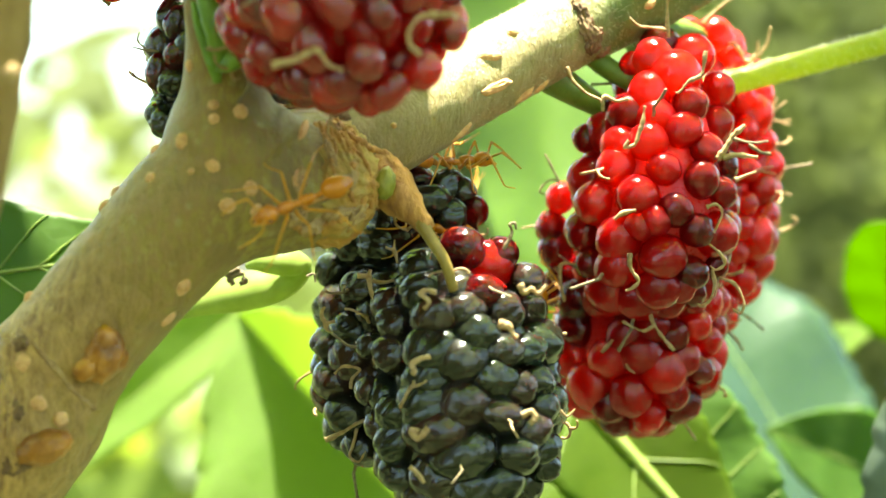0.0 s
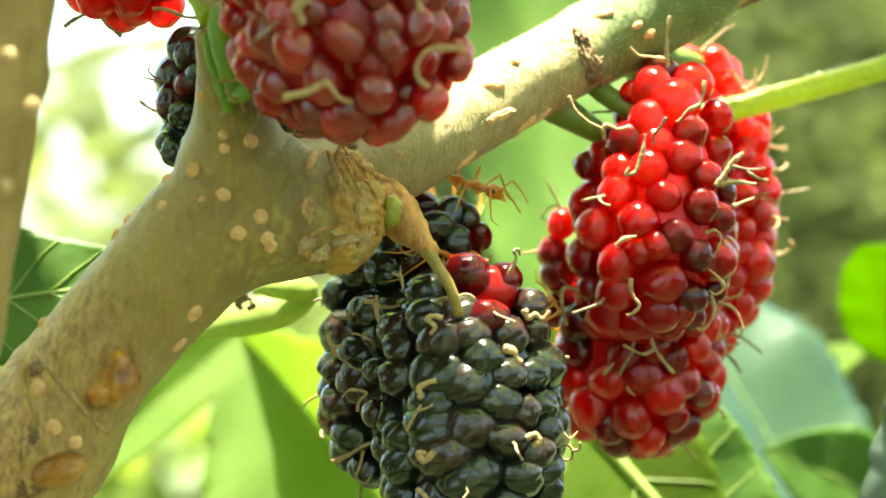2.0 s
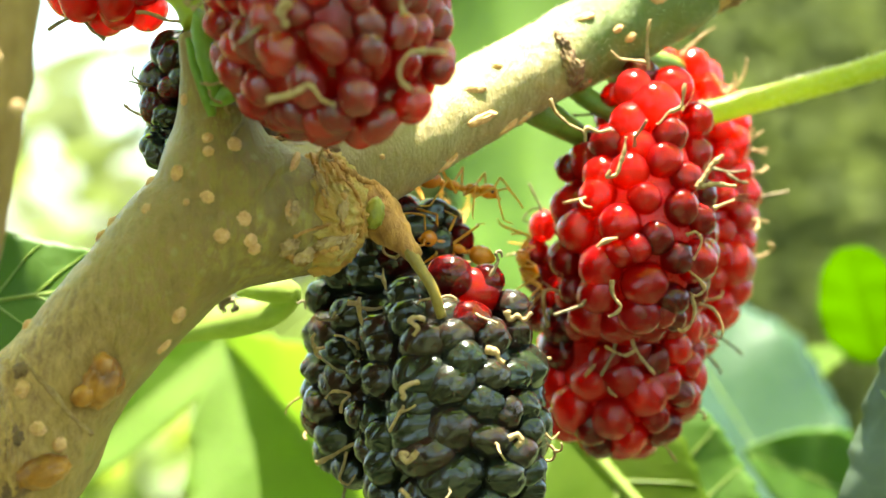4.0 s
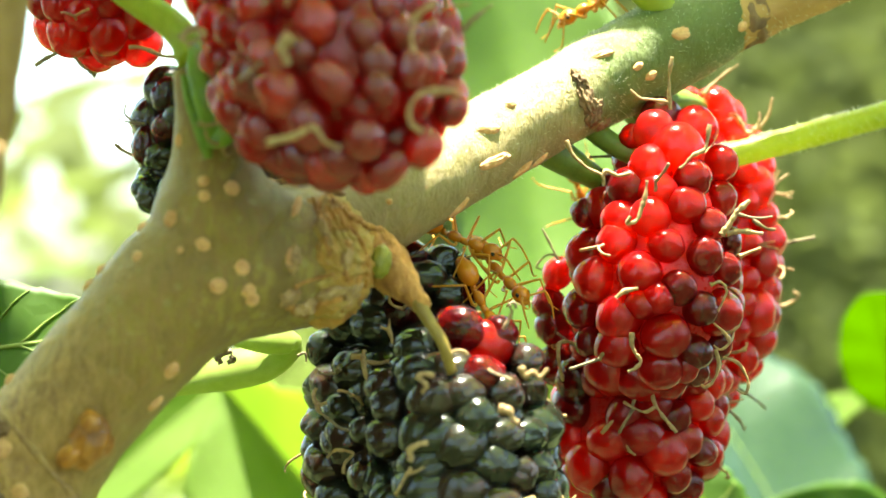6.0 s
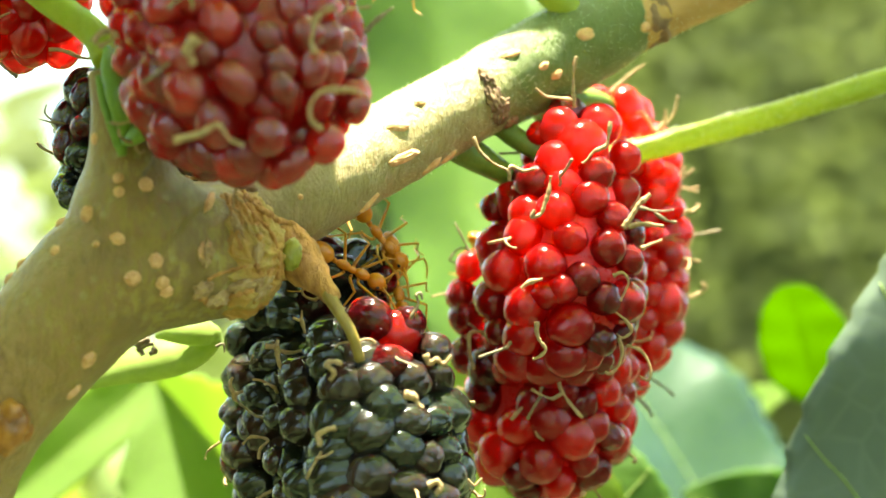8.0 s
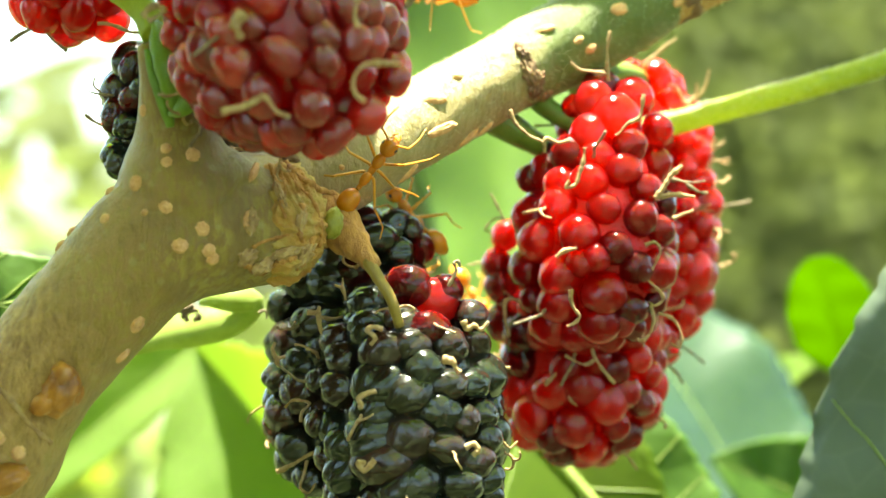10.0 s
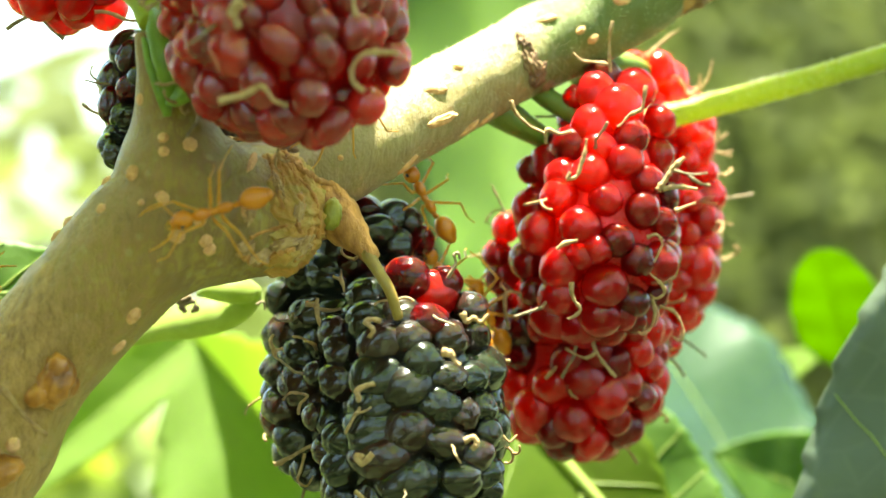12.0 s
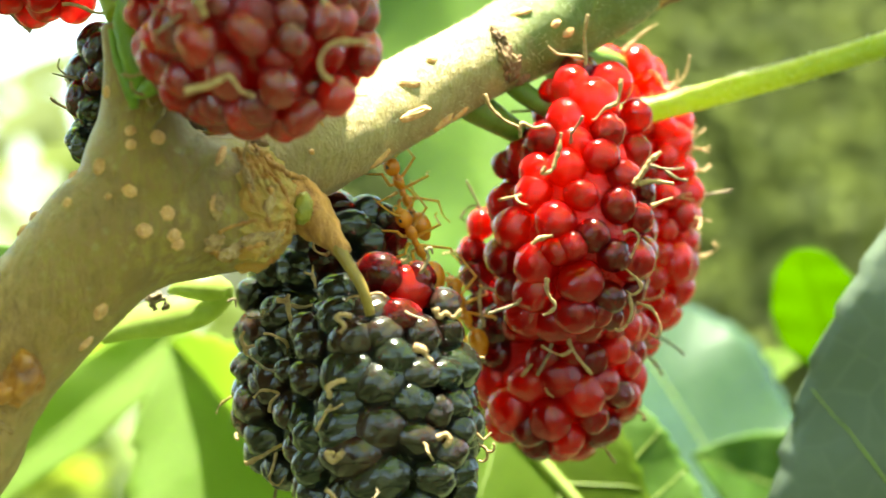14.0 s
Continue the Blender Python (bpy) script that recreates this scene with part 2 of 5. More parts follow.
def bark_skin():
    """Young bark: khaki green with pale bloom, fine streaks and corky flecks; scuffed tan at the scars."""
    m, t, b = nodes_of("young_bark")
    big, fine = grain(t, 160, 6, 0.6), grain(t, 1700, 6, 0.7, (1, 1, 0.5))
    c = ramp(t, big, (0.28, (0.17, 0.115, 0.018)), (0.5, (0.26, 0.185, 0.028)), (0.72, (0.35, 0.265, 0.055)))
    c = mix(t, ramp(t, fine, (0.46, (0, 0, 0)), (0.56, (0.85, 0.85, 0.85))), c, (0.2, 0.105, 0.028))
    fleck = put(t, "ShaderNodeTexVoronoi", Scale=700)
    co = t.nodes.new("ShaderNodeTexCoord")
    t.links.new(co.outputs["Object"], fleck.inputs["Vector"])
    c = mix(t, ramp(t, fleck.outputs["Distance"], (0.1, (0.5, 0.5, 0.5)), (0.25, (0, 0, 0))), c, (0.34, 0.29, 0.11))
    c = mix(t, ramp(t, grain(t, 520, 5, 0.6, (1, 1, 0.45)), (0.44, (0, 0, 0)), (0.6, (0.85, 0.85, 0.85))), c, (0.17, 0.1, 0.024))
    sep = t.nodes.new("ShaderNodeSeparateXYZ")
    t.links.new(co.outputs["Object"], sep.inputs[0])
    wob = t.nodes.new("ShaderNodeMath")
    wob.operation = "MULTIPLY_ADD"
    t.links.new(big, wob.inputs[0])
    wob.inputs[1].default_value = 0.012
    t.links.new(sep.outputs["X"], wob.inputs[2])
    young = ramp(t, mapped(t, wob.outputs[0], 0.0495, 0.0535), (0.0, (0, 0, 0)), (0.5, (0.35, 0.35, 0.35)), (1.0, (0.9, 0.9, 0.9)))
    fresh = ramp(t, big, (0.3, (0.045, 0.075, 0.003)), (0.5, (0.07, 0.105, 0.006)), (0.68, (0.12, 0.14, 0.022)))
    middle = ramp(t, mapped(t, wob.outputs[0], 0.033, 0.042), (0.0, (0, 0, 0)), (1.0, (0.75, 0.75, 0.75)))
    c = mix(t, middle, c, ramp(t, fine, (0.35, (0.2, 0.15, 0.058)), (0.65, (0.36, 0.29, 0.135))))
    c = mix(t, young, c, fresh)
    old = ramp(t, mapped(t, wob.outputs[0], 0.011, 0.03), (0.0, (0.95, 0.95, 0.95)), (0.6, (0.3, 0.3, 0.3)), (1.0, (0, 0, 0)))
    c = mix(t, old, c, ramp(t, fine, (0.36, (0.2, 0.085, 0.025)), (0.62, (0.56, 0.33, 0.11))))
    t.links.new(c, b.inputs["Base Color"])
    b.inputs["Roughness"].default_value = 0.48
    b.inputs["Sheen Weight"].default_value = 0.06
    b.inputs["Sheen Roughness"].default_value = 0.4
    bump(t, b, fine, 0.6, 0.0006)
    return m


BARK = bark_skin()


# ---- building blocks ----
ORIGIN = {}


def thing(name, at, label, category, group="", kind=""):
    """An Empty at the base of a thing, at millimetres."""
    e = new(name)
    e.empty_display_size = 0.002
    e.location = Vector(at) * MM
    ORIGIN[e] = Vector(at)
    return tagged(e, label, category, group, kind)


def mesh(name, bm, material, at=(0, 0, 0), smooth=True):
    me = bpy.data.meshes.new(name)
    bmesh.ops.transform(bm, matrix=Matrix.Scale(MM, 4) @ Matrix.Translation(-Vector(at)), verts=bm.verts)
    bmesh.ops.recalc_face_normals(bm, faces=bm.faces)
    bm.to_mesh(me)
    bm.free()
    me.materials.append(material)
    if smooth:
        me.shade_smooth()
    return me


def part(name, bm, material, parent, label="", smooth=True):
    """One mesh object, built in world millimetres, under a thing or a part that stands at its thing's base."""
    top = parent if parent in ORIGIN else parent.parent
    ob = new(name, mesh(name, bm, material, ORIGIN[top], smooth))
    ob.parent = parent
    return tagged(ob, label)


def piece(name, data, parent, m, label=""):
    """An object on shared mesh data, at the pose m in its thing's space (metres)."""
    ob = new(name, data)
    ob.parent = parent
    ob.matrix_basis = m
    return tagged(ob, label)


def spline(points, n):
    """Catmull-Rom through the points (tuples of any length), n steps to a stretch."""
    p = np.array([points[0], *points, points[-1]], float)
    p[0], p[-1] = 2 * p[1] - p[2], 2 * p[-2] - p[-3]
    out = []
    for i in range(1, len(p) - 2):
        for k in range(n):
            s = k / n
            a, b, c, d = p[i - 1:i + 3]
            out.append(0.5 * (2 * b + (c - a) * s + (2 * a - 5 * b + 4 * c - d) * s * s + (3 * b - a - 3 * c + d) * s ** 3))
    return out + [p[-2]]


def tube(bm, rows, sides=10, rough=0.0, flat=1.0):
    """A closed tube along rows of (x, y, z, radius); rough: uneven skin, as a share of the radius."""
    rows = [(Vector(r[:3]), float(r[3])) for r in rows]
    side = None
    rings = []
    for i, (p, r) in enumerate(rows):
        d = (rows[min(i + 1, len(rows) - 1)][0] - rows[max(i - 1, 0)][0]).normalized()
        if side is None:
            side = d.orthogonal().normalized()
        side = (side - d * side.dot(d)).normalized()
        up = d.cross(side)
        ring = []
        for k in range(sides):
            a = 2 * math.pi * k / sides
            v = side * math.cos(a) + up * math.sin(a) * flat
            q = p + v * r
            if rough:
                q += v * r * rough * (noise.noise(q * 0.9) + 0.5 * noise.noise(q * 2.7))
            ring.append(bm.verts.new(q))
        rings.append(ring)
    for a, b in zip(rings, rings[1:]):
        for k in range(sides):
            bm.faces.new((a[k], a[(k + 1) % sides], b[(k + 1) % sides], b[k]))
    for ring, (p, r) in ((rings[0], rows[0]), (rings[-1], rows[-1])):
        c = bm.verts.new(p)
        for k in range(sides):
            bm.faces.new((ring[k], ring[(k + 1) % sides], c))
    return bm


def blob(bm, at, size, turn=None, cuts=3, rough=0.0, freq=1.0):
    """A rounded lump at millimetres; size: half axes."""
    turn = turn or Matrix.Identity(3)
    r = bmesh.ops.create_icosphere(bm, subdivisions=cuts, radius=1)
    for v in r["verts"]:
        k = 1 + rough * noise.noise(v.co * 1.7 * freq + Vector(at) * 3.1)
        v.co = turn @ Vector((v.co.x * size[0] * k, v.co.y * size[1] * k, v.co.z * size[2] * k)) + Vector(at)
    return bm


# ---- mulberries ----
def drupelet_mesh(seed, skin, fold):
    """A drupelet of about 1 mm half width, its outer end at +z: a plump bead, its fleshy lobes meeting in creases; fold: how deep these are."""
    rnd = random.Random(seed)
    bm = bmesh.new()
    bmesh.ops.create_icosphere(bm, subdivisions=4, radius=1)
    turn, deep, oval = rnd.uniform(0, 3.1), rnd.uniform(0.25, 1.0) * fold, rnd.uniform(0.86, 1.0)
    lobes = 1 if seed % 2 else 0.5
    shift = Vector((rnd.uniform(-9, 9), rnd.uniform(-9, 9), 0))
    for v in bm.verts:
        p = v.co.copy()
        a = math.atan2(p.y, p.x) + turn
        crease = abs(math.sin(a * lobes * 2)) ** 0.6
        p *= 1 - deep * (1 - crease) * min(1, max(0.0, p.z) * 1.5) + 0.07 * noise.noise(p * 1.2 + shift) + 0.08 * fold * noise.noise(p * 3.2 + shift)
        v.co = Vector((p.x * oval, p.y, p.z))
    return mesh("drupelet", bm, skin)


def style_mesh(seed, skin):
    """Two dried arms on a short neck, curling, rough and tapering."""
    rnd = random.Random(seed)
    bm = bmesh.new()
    neck = [(0, 0, -0.3, 0.13), (0.05, 0, 0.15, 0.12), (0.0, 0.05, 0.45, 0.12)]
    tube(bm, spline(neck, 4), 6, 0.25)
    for sgn in ((1, -1) if rnd.random() < 0.75 else (1,)):
        length, curl, lean = rnd.uniform(1.0, 2.1), rnd.uniform(-1.7, 1.9), rnd.uniform(0.4, 1.1)
        p, d = Vector((0, 0.05, 0.4)), Vector((sgn * math.sin(lean), rnd.uniform(-0.4, 0.4), math.cos(lean)))
        axis = Vector((rnd.uniform(-0.4, 0.4), 1, rnd.uniform(-0.3, 0.3))).normalized()
        rows = []
        for i in range(15):
            s = i / 14
            rows.append((*p, 0.13 * (1 - 0.35 * s) + (0.035 if i == 13 else 0)))
            p = p + d * length / 14
            d = Matrix.Rotation(sgn * curl * (0.05 + 0.22 * s * s), 3, axis) @ d
        tube(bm, rows, 6, 0.45)
    return mesh("style", bm, skin)


FORMS = {skin: [drupelet_mesh(s, skin, fold) for s in range(8)] for skin, fold in ((SKIN_BLACK, 0.2), (SKIN_PURPLE, 0.12), (SKIN_DUSK, 0.1), (SKIN_MAROON, 0.08), (SKIN_WINE, 0.08), (SKIN_RED, 0.05))}
STYLES = [style_mesh(s, STYLE if s % 3 else STYLE_DARK) for s in range(12)]


SKINS = {"B": SKIN_BLACK, "P": SKIN_PURPLE, "D": SKIN_DUSK, "M": SKIN_MAROON, "W": SKIN_WINE, "R": SKIN_RED}


def hook(fruit, points, r=0.16, dark=False):
    """One dried style arm through the given places."""
    bm = bmesh.new()
    rows = spline(points, 9)
    n = len(rows) - 1
    tube(bm, [(*p, 0.78 * r * (1.05 - 0.4 * i / n) * (1 + 0.35 * noise.noise(Vector(p) * 4.0))) for i, p in enumerate(rows)], 7, 0.75)
    part("style", bm, STYLE_DARK if dark else STYLE, fruit)


def mulberry(at, axis, radius, half, label, rest, seed, size=1.5, styles=0.3, taper=0.0, front=(), hooks=(), core=FLESH, oblong=1.0):
    """A fruit about its centre: drupelets in close spirals on a core. axis points at the free end; taper narrows the stalk end.
    front: drupelets on the open side (x, z, half width, skin); rest(u, p, rnd) gives the skin of the others, u from stalk 0 to tip 1."""
    rnd = random.Random(seed)
    axis, at = Vector(axis).normalized(), Vector(at)
    fruit = thing("mulberry", at - axis * half, label, "fruit", "mulberries on the twig")
    base = at - axis * half
    frame_ = axis.to_track_quat("Z", "Y").to_matrix()

    def profile(u):
        s = 2 * min(1, max(0, u)) - 1
        return radius * max(0.0, 1 - abs(s) ** 3.2) ** 0.5 * (1 - taper * max(0, -s + 0.2))

    bm = bmesh.new()
    tube(bm, [(*(at + axis * half * (2 * u - 1) * 0.92), max(0.2, profile(u) - size * 0.85)) for u in np.linspace(0.03, 0.97, 20)], 24, 0.06)
    part("core", bm, core, fruit)
    made = []
    for x, z, r, key in front:
        t = (z - at.z) / axis.z
        c = at + axis * t
        u = (t / half + 1) / 2
        rr = max(0.3, profile(min(0.97, max(0.03, u))) - r * 0.75)
        dx = max(-rr, min(rr, x - c.x))
        p = Vector((x, c.y - math.sqrt(max(0.05, rr * rr - dx * dx)), z))
        n = (p - c + axis * (1.2 * (u - 0.35) * radius * 0.5)).normalized()
        made.append((p - at, n, r, SKINS[key]))
    given = len(made)
    step = size * 1.62
    count_rows = max(3, round(2 * half / (step * 0.86)))
    phase = rnd.uniform(0, 6)
    for i in range(count_rows + 1):
        u = min(0.97, max(0.04, (i + rnd.uniform(-0.1, 0.1)) / count_rows))
        r = profile(u)
        around = max(1, round(2 * math.pi * max(0.1, r - size * 0.6) / step))
        phase += math.pi / around
        for k in range(around):
            a = phase + 2 * math.pi * (k + rnd.uniform(-0.18, 0.18)) / around
            uu = u + rnd.uniform(-0.15, 0.15) / count_rows
            du = (profile(u + 0.04) - profile(u - 0.04)) / (0.08 * 2 * half)
            out = Vector((math.cos(a), math.sin(a), 0))
            n = frame_ @ (out + Vector((0, 0, 0.25 - max(-3, min(3, du))))).normalized()
            p = frame_ @ (out * max(0, r - size * 0.75) + Vector((0, 0, half * (2 * uu - 1) * 0.93)))
            if all((p - q).length > 1.22 * size for q, *_ in made[:given]):
                made.append((p, n, size * rnd.uniform(0.85, 1.15), rest(uu, at + p, rnd)))
    for i, (p, n, r, skin) in enumerate(made):
        round_ = axis.cross(n).normalized()
        turn = Matrix((round_, n.cross(round_), n)).transposed().to_4x4() @ Matrix.Rotation(rnd.uniform(-0.5, 0.5) + rnd.choice((0, math.pi)), 4, "Z")
        m = Matrix.Translation((at + p - base) * MM) @ turn
        k = r * (1.26 if core is SKIN_BLACK else 1.2 if core is FLESH else 1.1)
        piece("drupelet", rnd.choice(FORMS[skin]), fruit, m @ Matrix.Diagonal((k * oblong * rnd.uniform(0.94, 1.08), k * rnd.uniform(0.84, 1.02) / oblong ** 0.5, k * rnd.uniform(0.8, 0.95), 1)))
        if rnd.random() < (styles if i >= given or not hooks else 0.08):
            m = Matrix.Translation((at + p - base + n * k * 0.92) * MM) @ turn @ Matrix.Rotation(rnd.uniform(-0.8, 0.8), 4, "X")
            piece("style", rnd.choice(STYLES), fruit, m @ Matrix.Scale(rnd.uniform(0.7, 1.1), 4))
    for h in hooks:
        hook(fruit, *h)
    return fruit


def mixed(keys):
    return lambda u, p, rnd: SKINS[rnd.choice(keys)]


def mulberries():
    upper = [(15.2, 13.8, 1.38, "R"), (13.7, 13.5, 0.89, "R"), (18.2, 14.1, 1.54, "R"), (16.8, 12.5, 1.66, "R"), (14.8, 11.1, 1.58, "R"), (20.1, 11.7, 1.18, "W"), (17.7, 10.4, 1.26, "P"), (19.9, 9.1, 1.26, "W"), (17.1, 8.5, 1.34, "W"), (11.7, 8.5, 1.38, "R"), (10.4, 8.1, 0.97, "P"), (12.7, 7.4, 1.30, "R"), (14.6, 7.7, 1.38, "R"), (18.8, 7.2, 1.05, "P"), (12.4, 5.9, 1.38, "R"), (15.6, 5.7, 1.18, "W"), (10.7, 5.1, 1.54, "W"), (18.4, 5.0, 1.22, "P"), (20.5, 6.1, 1.05, "P")]
    lower = [(20.0, 4.1, 1.18, "P"), (11.1, 3.4, 1.62, "R"), (13.8, 3.8, 1.34, "W"), (16.4, 2.8, 1.18, "P"), (10.3, 1.3, 1.34, "P"), (12.5, 0.8, 1.54, "W"), (15.0, 2.1, 1.05, "W"), (18.0, 1.4, 1.26, "P"), (15.6, -0.5, 1.50, "W"), (12.3, -1.2, 1.42, "W"), (17.6, -1.6, 1.18, "P"), (12.1, -3.0, 1.58, "R"), (15.4, -2.7, 1.50, "W"), (20.4, 1.6, 1.22, "P"), (19.6, -1.2, 1.09, "P"), (18.0, -3.1, 1.01, "P"), (10.7, -1.0, 1.01, "P"), (17.0, -2.6, 1.09, "W"), (13.9, 1.7, 1.05, "W")]
    mulberry((15.7, -10.0, 5.6), (-0.07, -0.03, -1), 6.1, 10.6, "ripening red mulberry, its upper half bright in the sun", mixed("RWWP"), 1, 1.45, 0.3, 0.38,
             upper + lower, [
                 ([(16.2, -12.5, 15.2), (16.1, -12.5, 16.4), (16.1, -12.5, 17.6), (16.3, -12.5, 18.9)], 0.2), ([(16.1, -12.5, 15.7), (15.0, -12.5, 15.9), (14.1, -12.5, 16.0), (13.4, -12.5, 16.6)], 0.2),
                 ([(11.2, -16.0, 9.7), (11.1, -16.0, 10.4), (10.0, -16.0, 11.0), (9.0, -16.0, 12.0), (8.7, -16.0, 12.8)], 0.22), ([(11.1, -16.0, 10.3), (11.4, -16.0, 10.7), (12.2, -16.0, 10.4), (13.0, -16.0, 10.6)], 0.22),
                 ([(18.3, -17.0, 13.8), (18.1, -17.0, 12.7), (17.9, -17.0, 12.1), (17.1, -17.0, 11.7), (16.5, -17.0, 11.0), (16.2, -17.0, 10.9)], 0.2), ([(14.0, -17.3, 10.0), (13.9, -17.3, 9.0), (13.6, -17.3, 8.0), (13.3, -17.3, 7.3), (12.6, -17.3, 7.1), (12.9, -17.3, 7.6)], 0.2),
                 ([(11.9, -17.5, 2.1), (12.2, -17.5, 2.4), (12.6, -17.5, 2.6), (13.4, -17.5, 2.8)], 0.24), ([(13.0, -17.3, -0.2), (13.0, -17.3, -0.9), (13.2, -17.3, -1.5), (13.6, -17.3, -2.1), (13.2, -17.3, -2.6), (12.7, -17.3, -2.8)], 0.2),
                 ([(19.4, -15.0, 6.4), (20.0, -15.0, 7.3), (20.5, -15.0, 8.1), (21.3, -15.0, 8.8)], 0.26), ([(19.7, -15.0, 6.5), (20.7, -15.0, 6.7), (22.2, -15.0, 6.5)], 0.24),
                 ([(20.8, -12.0, 8.0), (22.2, -12.0, 7.7), (23.4, -12.0, 7.8)], 0.15, True), ([(22.0, -12.0, 7.6), (22.9, -12.0, 7.0), (23.6, -12.0, 6.9)], 0.17, True), ([(20.9, -13.0, 5.0), (21.6, -13.0, 5.3), (22.4, -13.0, 5.6)], 0.2),
                 ([(18.6, -15.0, 3.0), (19.3, -15.0, 3.2), (19.7, -15.0, 2.6), (19.4, -15.0, 1.8), (19.1, -15.0, 1.2)], 0.17), ([(18.8, -15.0, 0.4), (19.5, -15.0, -0.2), (19.9, -15.0, -0.9), (19.3, -15.0, -1.4), (18.8, -15.0, -1.1)], 0.16),
                 ([(19.1, -14.0, -1.4), (19.3, -14.0, -2.4), (19.0, -14.0, -3.5), (18.4, -14.0, -4.0), (18.1, -14.0, -3.8)], 0.16), ([(19.8, -13.0, -2.0), (20.8, -13.0, -2.4), (21.5, -13.0, -3.6), (21.3, -13.0, -4.5), (20.7, -13.0, -4.2)], 0.18),
                 ([(14.8, -12.5, -4.3), (15.2, -12.5, -5.4), (15.9, -12.5, -6.4), (16.6, -12.5, -7.2)], 0.2), ([(15.1, -12.5, -5.5), (14.4, -12.5, -5.8), (13.6, -12.5, -5.5), (12.9, -12.5, -5.1)], 0.2)])
    mulberry((14.9, -4.0, -5.7), (-0.05, 0.0, -1), 6.3, 8.0, "red and wine mulberry hanging behind a larger one", mixed("RWWP"), 2, 1.45, 0.3, 0.0,
             [(10.1, -5.7, 1.61, "P"), (13.3, -6.3, 1.27, "W"), (15.4, -5.5, 1.27, "W"), (9.9, -8.0, 1.73, "R"), (12.3, -8.0, 1.48, "R"), (14.5, -7.6, 1.52, "W"), (16.9, -6.3, 1.27, "P"), (11.1, -10.1, 1.77, "R"), (13.9, -10.7, 1.48, "W"), (16.2, -8.9, 1.56, "R"), (17.7, -8.1, 1.27, "W"), (19.0, -8.9, 1.14, "P"), (15.3, -12.3, 1.18, "R"), (17.1, -10.7, 1.06, "W"), (18.6, -5.5, 1.18, "R"), (19.8, -6.8, 1.18, "R"), (8.6, 0.0, 1.31, "P"), (8.6, -2.9, 1.39, "P"), (8.2, 1.7, 1.18, "P"), (8.9, 3.9, 1.10, "W")],
             [([(14.0, -10.0, -6.2), (12.7, -10.0, -6.4), (11.6, -10.0, -7.5)], 0.2), ([(13.8, -10.0, -6.2), (13.5, -10.0, -7.5), (13.5, -10.0, -8.5), (14.0, -10.0, -9.0)], 0.2), ([(14.9, -9.0, -11.5), (15.1, -9.0, -10.5), (14.6, -9.0, -9.6), (13.8, -9.0, -9.6), (13.8, -9.0, -10.3), (14.3, -9.0, -10.4)], 0.18),
              ([(17.2, -5.0, -11.1), (17.8, -5.0, -12.5), (18.7, -5.0, -13.8), (19.1, -5.0, -14.4)], 0.16), ([(17.2, -5.0, -11.4), (17.2, -5.0, -13.0), (16.6, -5.0, -13.8)], 0.16), ([(8.9, -10.0, -3.8), (8.6, -10.0, -2.5), (8.6, -10.0, -1.2), (9.3, -10.0, -1.0), (10.4, -10.0, -1.5), (10.7, -10.0, -2.3)], 0.18),
              ([(9.1, -5.0, 4.2), (8.7, -5.0, 5.2), (8.2, -5.0, 6.2), (7.7, -5.0, 7.2)], 0.15, True), ([(8.8, -5.0, 5.2), (8.0, -5.0, 5.2), (7.3, -5.0, 4.4), (7.8, -5.0, 4.1)], 0.13, True), ([(19.3, -3.0, -5.2), (21.2, -3.0, -5.9), (22.5, -3.0, -7.0), (22.8, -3.0, -7.7), (23.0, -3.0, -7.4)], 0.15, True),
              ([(19.8, -3.0, -6.2), (21.6, -3.0, -5.7), (22.8, -3.0, -5.4)], 0.15), ([(5.9, -4.0, 1.6), (7.2, -4.0, 1.8), (8.2, -4.0, 1.7), (8.9, -4.0, 1.3)], 0.14)])
